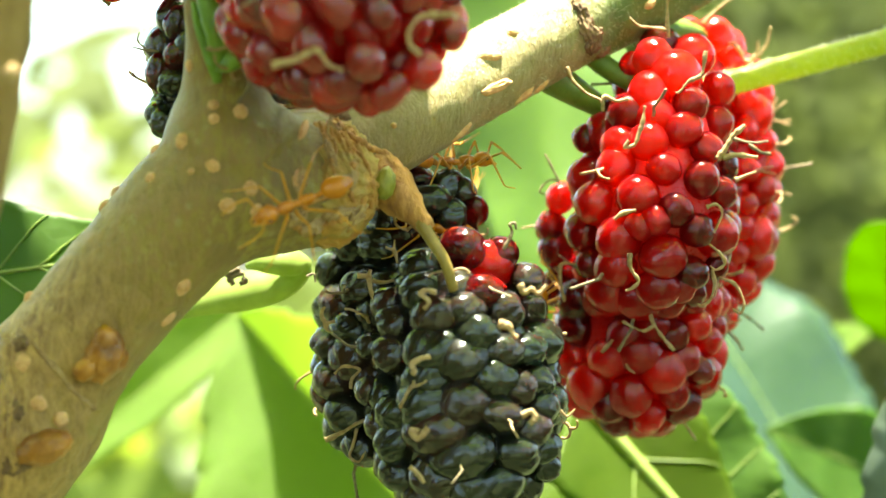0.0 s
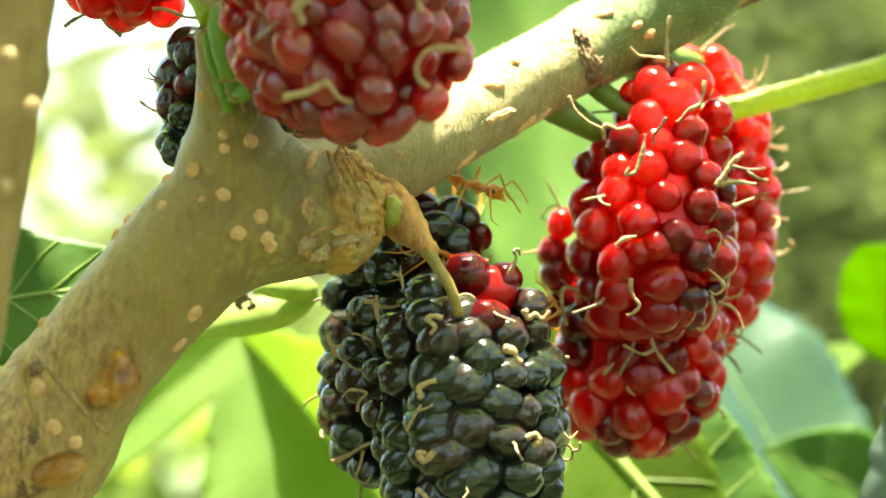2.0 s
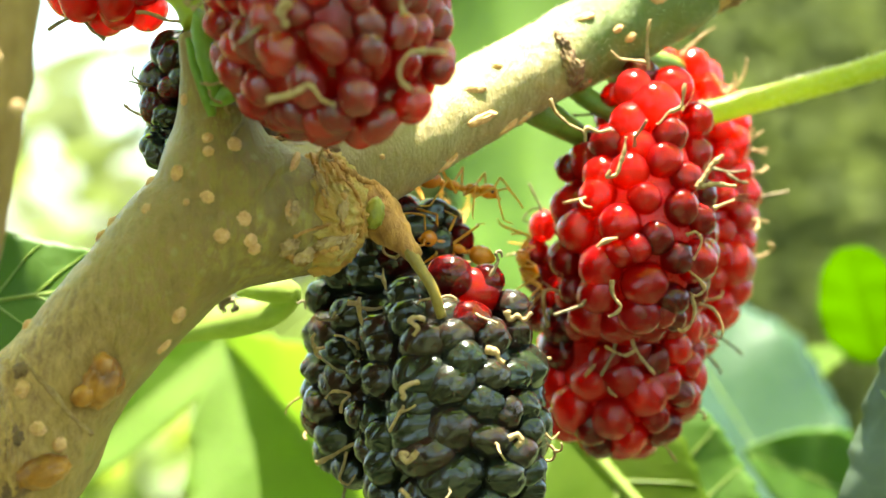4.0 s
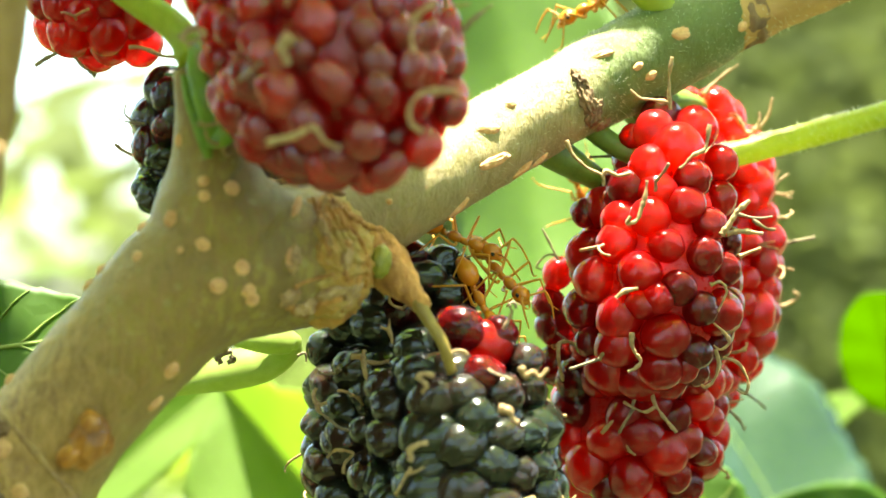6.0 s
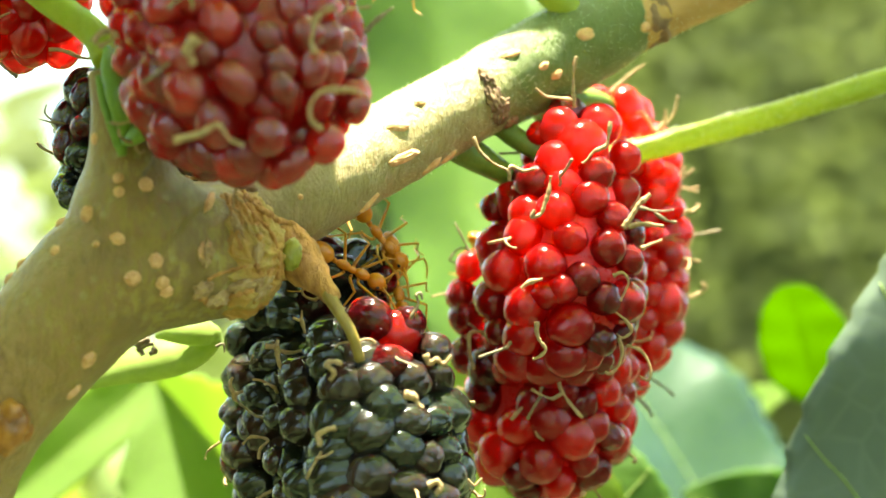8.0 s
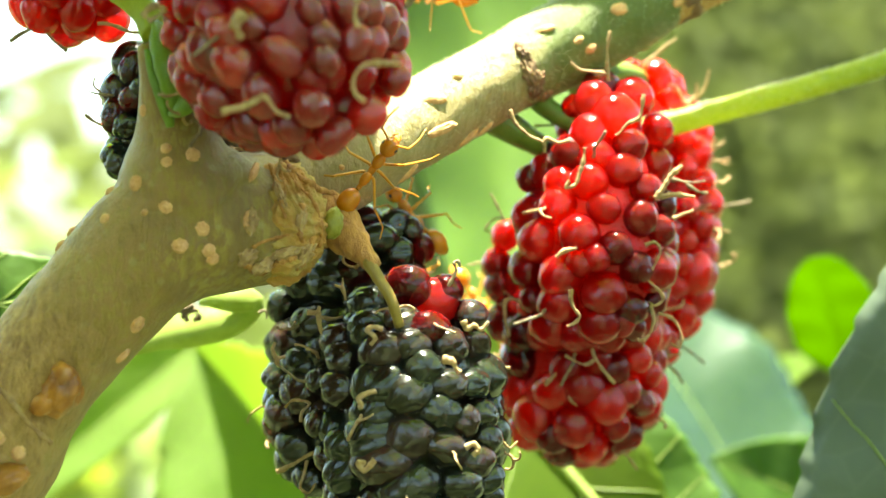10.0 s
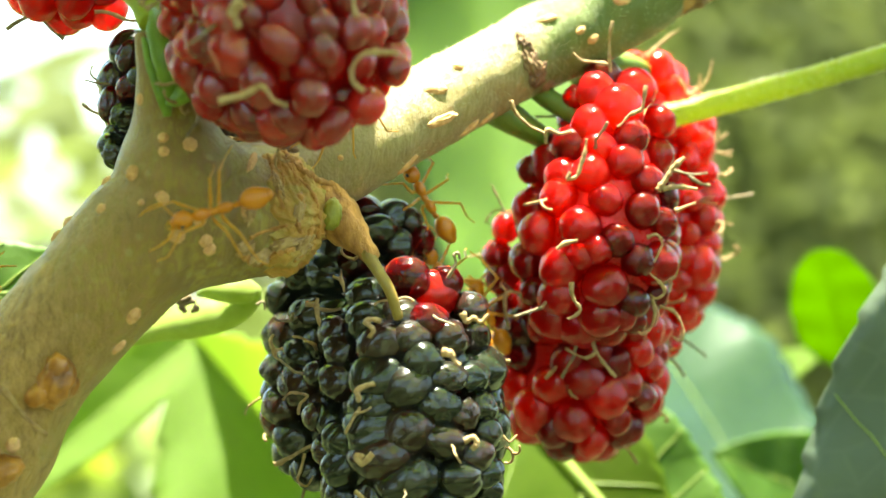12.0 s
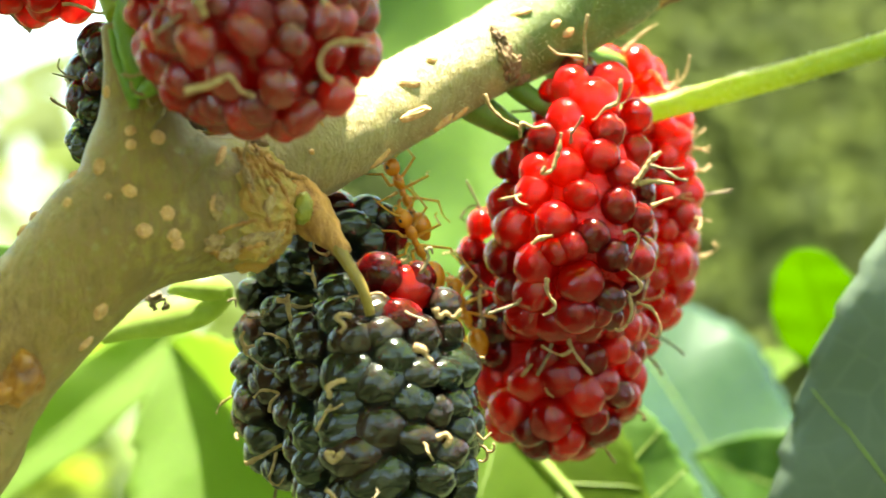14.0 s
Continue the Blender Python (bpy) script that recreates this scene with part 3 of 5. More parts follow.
    mulberry((21.2, 3.5, 6.3), (0.03, 0.0, -1), 5.4, 12.2, "red mulberry with long dry styles, half hidden behind others", mixed("RRRW"), 3, 1.45, 0.35, 0.15,
             [(19.2, 16.9, 1.42, "R"), (21.4, 16.5, 1.60, "R"), (22.5, 14.6, 1.20, "R"), (23.3, 11.7, 1.07, "R"), (23.5, 9.3, 0.98, "R"), (23.6, 6.2, 0.98, "W"), (23.4, 3.5, 0.98, "R"), (23.3, -2.5, 1.20, "R"), (22.5, -0.1, 1.11, "R"), (23.0, 1.7, 1.02, "R"), (21.8, -4.1, 1.25, "R"), (22.2, -5.5, 1.07, "R")],
             [([(22.2, 0.0, 16.0), (22.6, 0.0, 16.0), (23.2, 0.0, 15.2), (23.6, 0.0, 14.6), (24.5, 0.0, 15.0), (25.2, 0.0, 16.0), (25.5, 0.0, 17.3)], 0.22), ([(24.1, 0.0, 14.8), (24.5, 0.0, 15.5), (24.5, 0.0, 16.2)], 0.2), ([(20.3, 0.0, 17.5), (21.0, 0.0, 18.3), (21.9, 0.0, 19.1), (22.9, 0.0, 19.8)], 0.22),
              ([(23.8, 1.0, 9.6), (24.7, 1.0, 10.0), (25.6, 1.0, 10.7), (26.2, 1.0, 11.8)], 0.2), ([(25.4, 1.0, 10.5), (26.1, 1.0, 11.0), (26.9, 1.0, 11.6)], 0.2), ([(25.0, 6.0, 1.3), (26.8, 6.0, 1.4), (28.0, 6.0, 1.7), (28.6, 6.0, 2.2), (28.2, 6.0, 2.6)], 0.22),
              ([(25.4, 6.0, 1.3), (26.2, 6.0, 2.7), (27.2, 6.0, 3.4)], 0.18), ([(24.0, 4.0, 5.6), (25.4, 4.0, 5.6), (26.0, 4.0, 5.0), (25.4, 4.0, 4.4), (26.4, 4.0, 3.9)], 0.17), ([(24.1, 4.0, 4.2), (25.1, 4.0, 3.8), (26.2, 4.0, 4.0), (26.8, 4.0, 4.4)], 0.15),
              ([(24.0, 4.0, 2.9), (24.9, 4.0, 2.4), (25.6, 4.0, 3.2), (25.4, 4.0, 3.6)], 0.15), ([(22.9, 3.0, -4.6), (24.3, 3.0, -5.5), (25.2, 3.0, -6.2), (25.5, 3.0, -6.5)], 0.13, True)])
    right = [(1.4, 0.1, 1.37, "D"), (3.2, -1.0, 1.52, "R"), (4.0, -0.2, 1.11, "D"), (5.7, -1.9, 1.08, "B"), (2.7, -2.8, 1.23, "D"), (4.2, -4.0, 1.26, "B"), (5.9, -4.0, 1.08, "B"), (2.3, -5.5, 1.30, "B"), (4.0, -6.6, 1.15, "B"), (5.7, -6.6, 1.15, "B"), (3.4, -8.4, 1.23, "B"), (5.1, -9.0, 1.08, "B"), (6.4, -8.7, 1.00, "B"), (3.8, -10.7, 1.30, "B"), (6.7, -10.4, 1.08, "B"), (6.0, -11.8, 1.19, "B"), (4.9, -13.3, 1.37, "B"), (6.9, -13.1, 1.00, "B"), (6.9, -14.5, 1.00, "B"), (3.8, -15.3, 1.34, "B"), (1.9, -15.5, 1.34, "B")]
    left = [(-1.4, -1.3, 1.41, "B"), (-1.2, -2.9, 1.52, "B"), (-3.4, -3.7, 1.30, "B"), (-0.3, -4.3, 1.41, "B"), (-3.1, -4.9, 1.26, "B"), (1.5, -4.0, 1.26, "B"), (-0.6, -6.6, 1.67, "B"), (-3.2, -6.9, 1.37, "B"), (1.3, -7.2, 1.45, "B"), (-1.0, -8.5, 1.49, "B"), (-3.8, -9.7, 1.37, "B"), (-4.9, -6.5, 0.93, "B"), (-5.0, -9.5, 0.93, "B"), (-1.0, -10.2, 1.71, "B"), (1.4, -10.1, 1.52, "B"), (-0.3, -11.7, 1.78, "B"), (-2.9, -12.7, 1.52, "B"), (-4.3, -11.8, 1.00, "B"), (1.4, -13.3, 1.67, "B"), (-0.3, -14.8, 1.49, "B"), (-2.8, -14.8, 1.30, "B")]
    mulberry((1.6, -20.5, -9.3), (0.05, 0.0, -1), 6.5, 9.0, "ripe black mulberry with one red drupelet near its stalk", mixed("BBBD"), 4, 1.5, 0.15, 0.12, right + left,
             [([(-0.3, -29.0, -2.6), (-0.9, -29.0, -2.5), (-1.3, -29.0, -2.7), (-0.8, -29.0, -3.2), (-1.1, -29.0, -3.7)], 0.26), ([(-0.7, -29.0, -6.7), (-1.4, -29.0, -6.9), (-1.9, -29.0, -7.2), (-1.7, -29.0, -7.6), (-1.9, -29.0, -7.8)], 0.24), ([(-0.8, -29.5, -11.2), (-1.3, -29.5, -11.7), (-1.6, -29.5, -11.8), (-1.9, -29.5, -11.3), (-1.4, -29.5, -11.4)], 0.26),
              ([(3.6, -29.0, -4.6), (4.3, -29.0, -4.8), (4.5, -29.0, -5.2), (4.8, -29.0, -5.5)], 0.3), ([(5.0, -28.0, -2.1), (5.3, -28.0, -2.7), (5.7, -28.0, -2.4), (6.2, -28.0, -2.7), (6.7, -28.0, -2.2)], 0.26), ([(5.1, -28.5, -10.4), (5.7, -28.5, -10.2), (6.0, -28.5, -10.6), (5.6, -28.5, -11.0)], 0.26),
              ([(7.2, -22.0, -10.4), (7.9, -22.0, -10.7), (8.4, -22.0, -11.1), (8.9, -22.0, -10.6)], 0.15), ([(-2.0, -29.0, -13.7), (-1.5, -29.0, -14.1), (-1.1, -29.0, -14.7)], 0.24), ([(4.1, -24.0, 0.1), (4.6, -24.0, 1.1), (4.5, -24.0, 1.7), (4.8, -24.0, 1.8), (4.9, -24.0, 1.4)], 0.17, True)], SKIN_BLACK, 1.14)
    mulberry((-3.0, -13.0, -4.8), (-0.1, 0.0, -1), 5.9, 10.8, "ripe black mulberry behind another, ants on its top", mixed("BBBBD"), 5, 1.5, 0.3, 0.1,
             [(-6.2, 0.4, 1.39, "B"), (-4.2, 0.4, 1.63, "B"), (-7.6, -1.5, 1.31, "B"), (-5.6, -2.7, 1.39, "B"), (-7.2, -3.9, 1.39, "B"), (-7.6, -6.6, 1.47, "B"), (-6.2, -5.5, 1.23, "B"), (-6.1, -7.5, 1.55, "B"), (-7.6, -9.1, 1.39, "B"), (-6.8, -11.5, 1.47, "B"), (-5.6, -13.8, 1.19, "B"), (-1.8, 5.0, 0.91, "D"), (0.2, 4.4, 1.39, "B"), (-1.0, 3.4, 1.23, "B"), (2.3, 2.8, 0.99, "D"), (0.6, 2.4, 1.15, "B"), (1.4, 4.1, 1.07, "B"), (-3.8, 2.1, 1.39, "B"), (-2.4, 1.2, 1.39, "D")],
             [([(-5.7, -21.0, -1.7), (-5.0, -21.0, -1.7), (-4.8, -21.0, -1.3)], 0.2), ([(-4.9, -21.0, -1.7), (-4.8, -21.0, -2.6), (-4.6, -21.0, -3.3)], 0.22), ([(-3.8, -21.0, 0.2), (-3.3, -21.0, 0.1), (-3.2, -21.0, 0.7)], 0.18), ([(-3.3, -21.0, 0.2), (-3.1, -21.0, -0.4), (-3.0, -21.0, -0.9)], 0.2),
              ([(-8.1, -18.0, -3.9), (-8.3, -18.0, -4.4), (-8.0, -18.0, -5.0), (-7.4, -18.0, -4.9)], 0.16), ([(-8.1, -18.0, -5.0), (-7.9, -18.0, -5.5), (-7.6, -18.0, -5.7)], 0.16), ([(-7.3, -20.0, -8.4), (-6.7, -20.0, -7.9), (-5.6, -20.0, -8.1), (-6.1, -20.0, -8.7), (-6.2, -20.0, -9.4)], 0.18),
              ([(-8.1, -17.0, -13.2), (-7.0, -17.0, -12.7), (-6.0, -17.0, -12.1), (-5.1, -17.0, -11.7)], 0.2), ([(-5.9, -17.0, -12.4), (-6.2, -17.0, -13.6), (-6.4, -17.0, -14.3), (-5.8, -17.0, -14.7), (-5.3, -17.0, -14.0)], 0.17), ([(-9.0, -14.0, -10.5), (-8.7, -14.0, -10.9), (-8.0, -14.0, -10.9)], 0.13, True),
              ([(-9.6, -14.0, -1.9), (-9.1, -14.0, -1.7), (-9.0, -14.0, -2.3)], 0.14, True)], SKIN_BLACK, 1.14)
    mulberry((-6.7, -33.0, 17.7), (0.25, -0.3, -0.92), 7.5, 9.1, "dark red mulberry close to the lens, hanging from a green spur", mixed("MMMW"), 6, 1.3, 0.15, 0.0,
             [(-12.9, 18.2, 1.49, "R"), (-14.1, 20.2, 1.32, "R"), (-11.1, 20.4, 1.19, "R"), (-10.4, 16.7, 1.32, "W"), (-7.1, 17.6, 1.42, "M"), (-4.4, 16.8, 1.06, "M"), (-3.1, 18.8, 1.19, "M"), (-5.8, 19.4, 1.19, "M"), (-1.1, 18.8, 1.16, "M"), (-0.1, 16.8, 1.09, "M"), (-1.8, 15.1, 1.16, "M"), (-3.6, 13.8, 1.09, "M"), (-6.1, 14.1, 1.29, "M"), (-9.0, 13.8, 1.42, "M"), (-11.7, 14.4, 1.16, "M"), (-8.1, 16.1, 1.22, "M"), (-7.4, 11.8, 1.42, "M"), (-10.3, 12.0, 1.32, "M"), (-4.4, 11.1, 1.22, "M"), (-5.7, 10.0, 1.12, "M"), (-8.4, 10.4, 1.22, "M"), (-3.1, 9.5, 1.16, "M"), (-1.1, 10.8, 1.29, "M"), (0.6, 13.1, 1.09, "M")],
             [([(-0.4, -42.0, 18.3), (-1.3, -42.0, 17.7), (-1.7, -42.0, 16.6), (-1.6, -42.0, 15.6)], 0.25), ([(1.0, -42.0, 13.4), (-0.4, -42.0, 13.5), (-1.3, -42.0, 13.3), (-1.8, -42.0, 12.5), (-1.7, -42.0, 11.7), (-1.1, -42.0, 11.2)], 0.25), ([(-9.6, -42.0, 10.6), (-8.0, -42.0, 11.0), (-7.1, -42.0, 11.5), (-6.4, -42.0, 10.7), (-5.6, -42.0, 10.3)], 0.25),
              ([(-8.3, -42.0, 16.5), (-8.8, -42.0, 15.8), (-8.4, -42.0, 14.9)], 0.36), ([(-15.1, -36.0, 17.0), (-14.5, -36.0, 17.6), (-13.7, -36.0, 17.4), (-14.7, -36.0, 16.7)], 0.3), ([(1.2, -34.0, 17.8), (2.0, -34.0, 18.6), (3.0, -34.0, 19.4)], 0.2, True)], SKIN_WINE, 0.86)
    mulberry((-15.0, -19.0, 12.1), (-0.15, 0.1, -1), 5.0, 5.6, "dark mulberry half hidden behind the twig", mixed("BBD"), 7, 1.5, 0.2, 0.0,
             [(-17.3, 15.1, 1.17, "D"), (-18.6, 12.0, 1.32, "D"), (-16.8, 13.7, 0.85, "B"), (-17.9, 11.2, 1.01, "B"), (-19.3, 9.3, 0.85, "B"), (-18.6, 8.7, 1.09, "B"), (-17.5, 13.0, 0.85, "D")],
             [([(-20.9, -21.0, 13.7), (-20.1, -21.0, 13.5), (-19.1, -21.0, 13.4)], 0.13, True), ([(-20.0, -21.0, 13.6), (-20.5, -21.0, 14.1), (-20.4, -21.0, 14.7)], 0.13, True)], SKIN_BLACK, 1.14)
    mulberry((-22.8, -17.0, 25.8), (0.0, 0.0, -1), 4.9, 8.0, "bright red mulberry against the white sky", mixed("RRW"), 8, 1.5, 0.2, 0.0,
             [(-24.9, 21.4, 1.29, "R"), (-24.5, 19.5, 1.37, "R"), (-21.7, 21.6, 1.29, "W"), (-21.9, 19.5, 1.29, "R"), (-20.0, 20.7, 1.37, "W"), (-19.9, 19.0, 1.29, "R"), (-26.3, 21.8, 1.14, "W"), (-23.4, 20.7, 1.14, "R")],
             [([(-26.7, -19.0, 17.4), (-26.0, -19.0, 17.9), (-25.0, -19.0, 18.4)], 0.2, True), ([(-22.7, -19.0, 16.8), (-23.5, -19.0, 17.3), (-24.3, -19.0, 18.2)], 0.2, True), ([(-20.4, -20.0, 18.5), (-19.5, -20.0, 18.5), (-18.3, -20.0, 18.0), (-17.2, -20.0, 17.9)], 0.22)])


# ---- the twig ----
def fuzz(rows, n, length, seed, up=-1.0):
    """Fine hairs standing off a tube along its rows; up: least upward lean of the side they grow on."""
    rnd = random.Random(seed)
    bm = bmesh.new()
    rows = spline(rows, 12)
    while n:
        i = rnd.randrange(len(rows) - 1)
        f = rnd.random()
        a, b = Vector(rows[i][:3]), Vector(rows[i + 1][:3])
        d = (b - a).normalized()
        v = d.orthogonal().normalized()
        v.rotate(Matrix.Rotation(rnd.uniform(0, 6.3), 3, d))
        if v.z < up:
            continue
        n -= 1
        p = a.lerp(b, f) + v * float(rows[i][3]) * 0.98
        e = p + (v + Vector([rnd.uniform(-0.6, 0.6) for _ in range(3)])).normalized() * length * rnd.uniform(0.5, 1.2)
        w1, w2 = d * 0.022, v.cross(d) * 0.022
        q = [bm.verts.new(p + w1), bm.verts.new(p - w1 * 0.5 + w2), bm.verts.new(p - w1 * 0.5 - w2), bm.verts.new(e)]
        for k in range(3):
            bm.faces.new((q[k], q[(k + 1) % 3], q[3]))
    return bm


def twig():
    stem = [(*(-35.2, -26.0, -22.4), 4.5), (*(-30.6, -26.5, -15.9), 4.6), (*(-26.9, -26.5, -11.1), 4.9), (*(-24.3, -26.5, -6.8), 4.3), (*(-19.1, -26.5, -0.6), 4.3),
            (*(-15.0, -26.0, 3.4), 4.75), (*(-10.4, -24.0, 4.5), 4.7), (*(-7.5, -22.0, 4.1), 3.9), (*(-6.0, -21.5, 3.8), 2.6)]
    limb = [(*(-11.9, -25.0, 5.0), 3.9), (*(-6.8, -21.0, 6.7), 3.5), (*(-1.4, -17.5, 9.8), 3.2), (*(3.9, -13.2, 13.1), 3.15), (*(9.0, -10.2, 16.1), 3.05),
            (*(11.2, -8.5, 17.4), 3.3), (*(15.1, -7.0, 19.6), 3.45), (*(18.6, -6.2, 21.6), 3.4), (*(21.7, -5.8, 23.1), 2.7)]
    spur = [(*(-12.1, -26.0, 5.4), 4.2), (*(-13.8, -26.5, 7.2), 4.3), (*(-14.2, -27.2, 10.5), 2.75), (*(-15.0, -28.5, 13.7), 1.4), (*(-15.8, -29.0, 16.2), 0.7)]
    t = thing("twig", stem[0][:3], "khaki-green mulberry twig with corky lenticels and leaf scars", "twig")
    bm = bmesh.new()
    for rows, n in ((stem, 10), (limb, 10), (spur, 8)):
        tube(bm, spline(rows, n), 28, 0.04)
    blob(bm, (-7.8, -22.5, 4.2), (3.0, 3.6, 3.7), cuts=3, rough=0.1)
    blob(bm, (-25.5, -26.0, -7.7), (4.2, 4.6, 4.0), cuts=3, rough=0.2)
    trees = [BVHTree.FromBMesh(bm)]
    ob = part("bark", bm, BARK, t)
    ob.modifiers.new("join", "REMESH").voxel_size = 0.0003
    ob.modifiers["join"].use_smooth_shade = True
    soft = ob.modifiers.new("soften", "SMOOTH")
    soft.factor, soft.iterations = 0.5, 8

    bm = bmesh.new()
    centre = Vector((-7.3, -23.6, 4.5))
    bmesh.ops.create_icosphere(bm, subdivisions=6, radius=1)
    for v in bm.verts:
        q = Vector((v.co.x * 3.3, v.co.y * 4.25, v.co.z * 4.2))
        low = max(0.0, min(1.0, 0.5 - q.z * 0.3))
        lines = 1 - abs(noise.noise(Vector((q.x * (1.6 - 1.1 * low) + q.z * 0.4, q.y * 0.8, q.z * (0.35 + 1.2 * low))) + Vector((4, 0, 7))))
        lumps = noise.noise(q * 0.7) + 0.5 * noise.noise(q * 1.9)
        v.co = centre + q * (1 + 0.09 * lines ** 5 - 0.05 + 0.09 * lumps)
    trees.append(BVHTree.FromBMesh(bm))
    part("knot", bm, KNOT, t, "swollen, cracked tan knot")

    def press(p):
        """The place on the open side of the bark at p's x and z, and the way out of it."""
        for k in range(40):
            hits = [tr.ray_cast(Vector((p[0] + 0.1 * k, -90, p[2] - 0.1 * k)), Vector((0, 1, 0))) for tr in trees]
            hits = [h for h in hits if h[0]]
            if hits:
                hit, n = min(hits, key=lambda h: h[0].y)[:2]
                return hit, n if n.y < 0 else -n
        return Vector(p), Vector((0, -1, 0))

    def lens(p, long, wide, lean, key="lenticel", skin=LENTICEL, high=0.35):
        """A corky swelling; lean: degrees from level of its long side."""
        hit, n = press(p)
        x = Vector((math.cos(radians(lean)), 0, math.sin(radians(lean))))
        x = (x - n * x.dot(n)).normalized()
        turn = Matrix((x, n.cross(x), n)).transposed()
        bm = bmesh.new()
        blob(bm, hit - n * 0.14, (long * 1.12, wide * 1.12, high), turn, 4, 0.18 if key == "lenticel" else 0.5, 1.9)
        return part(key, bm, skin, t)

    for p, long, wide, lean in (
            ((-12.6, -30.0, 8.8), 0.5, 0.45, 60), ((-14.4, -30.0, 9.2), 0.36, 0.36, 0), ((-14.3, -30.0, 8.3), 0.36, 0.34, 0), ((-16.4, -30.0, 6.9), 0.5, 0.45, 50), ((-14.4, -31.0, 5.2), 0.52, 0.5, 70),
            ((-12.0, -30.0, 4.0), 0.5, 0.5, 0), ((-13.4, -31.0, 2.8), 0.5, 0.46, 0), ((-11.6, -30.0, 2.5), 0.45, 0.45, 30), ((-11.4, -30.0, 2.0), 0.45, 0.42, 30), ((-18.4, -31.0, 4.6), 0.4, 0.4, 0),
            ((-18.4, -29.0, 6.5), 0.4, 0.5, 50), ((-16.3, -30.0, -2.3), 0.65, 0.5, 80), ((-17.4, -28.0, -4.4), 0.6, 0.35, 45), ((-21.0, -28.0, 3.8), 0.45, 0.35, 45), ((-21.7, -28.0, 2.9), 0.45, 0.35, 45),
            ((-16.0, -28.0, 11.7), 0.4, 0.3, 60), ((-15.7, -31.0, 5.0), 0.22, 0.22, 0), ((-9.0, -28.0, 4.6), 0.62, 0.42, 80), ((-8.9, -27.0, 7.8), 0.95, 0.3, 60), ((-26.5, -29.0, -2.9), 0.4, 0.4, 0)):
        lens(p, long, wide, lean)
    for p, long, wide, lean in (
            ((-26.2, -31.0, -7.0), 0.55, 0.5, 80), ((-25.1, -31.0, -9.5), 0.5, 0.48, 0), ((-23.8, -31.0, -10.6), 0.5, 0.45, 20), ((3.3, -16.0, 13.5), 0.85, 0.36, 18), ((4.9, -14.0, 15.3), 0.42, 0.3, 20),
            ((3.8, -16.0, 11.3), 1.35, 0.36, 16), ((5.8, -15.0, 10.9), 0.9, 0.36, 22), ((7.0, -14.0, 11.6), 0.75, 0.3, 22), ((17.3, -10.0, 20.9), 0.7, 0.45, 15), ((15.1, -10.0, 17.8), 0.45, 0.3, 30),
            ((21.9, -9.0, 21.6), 0.42, 0.36, 20), ((11.4, -11.0, 19.2), 0.9, 0.3, 18), ((14.1, -11.0, 18.4), 0.4, 0.25, 30), ((1.3, -19.0, 8.0), 0.9, 0.25, 30), ((-3.2, -22.0, 8.3), 0.2, 0.2, 0)):
        lens(p, long, wide, lean)

    def ridge(points, r, skin=SCAR, key="scar_ridge", rough=0.5):
        """A raised, crumbling rim lying on the bark."""
        rows = []
        for i, p in enumerate(spline(points, 7)):
            hit, n = press(p)
            rows.append((*(hit - n * r * 0.25), r * (0.75 + 0.4 * noise.noise(Vector((i * 0.45, r, 3.0))))))
        bm = bmesh.new()
        tube(bm, rows, 8, rough)
        part(key, bm, skin, t)

    ridge([(-7.4, -25.0, 9.0), (-6.5, -25.0, 8.1), (-5.6, -25.0, 7.3), (-4.4, -25.0, 6.7), (-3.3, -25.0, 6.1)], 0.3, HUSK, rough=0.9)
    ridge([(-7.2, -26.0, 8.5), (-6.5, -26.0, 7.7), (-6.0, -26.0, 6.9), (-5.2, -26.0, 6.2), (-4.7, -26.0, 5.3), (-4.4, -26.0, 4.0), (-4.6, -26.0, 2.8)], 0.2, HUSK, rough=0.9)
    ridge([(-7.1, -27.0, 7.9), (-6.8, -27.0, 6.7), (-7.0, -27.0, 5.6), (-6.7, -27.0, 4.7)], 0.16, HUSK, rough=1.0)
    ridge([(-5.8, -27.0, 5.6), (-5.5, -27.0, 4.7), (-5.8, -27.0, 3.8), (-5.6, -27.0, 3.1)], 0.3, HUSK, rough=0.9)
    ridge([(-9.4, -27.0, 1.6), (-8.7, -27.0, 1.1), (-7.8, -27.0, 1.5), (-6.9, -27.0, 1.8), (-6.2, -27.0, 2.1)], 0.34, HUSK, rough=0.9)
    ridge([(-6.2, -27.0, 1.3), (-5.8, -27.0, 1.7), (-5.2, -27.0, 2.4), (-5.0, -27.0, 3.4)], 0.36, HUSK, rough=0.9)
    ridge([(-8.9, -27.0, 2.7), (-8.2, -27.0, 3.1), (-7.2, -27.0, 3.4), (-6.5, -27.0, 3.6)], 0.16, HUSK, rough=0.9)
    ridge([(-26.5, -31.0, -4.9), (-25.3, -31.0, -6.1), (-24.0, -31.0, -7.5), (-22.9, -31.0, -9.0), (-22.0, -31.0, -10.0)], 0.24, SCAR, rough=0.6)
    ridge([(-27.7, -31.0, -5.2), (-27.3, -31.0, -7.0), (-26.9, -31.0, -9.1), (-26.6, -31.0, -11.7), (-26.7, -31.0, -13.8)], 0.45, BARK, rough=0.5)
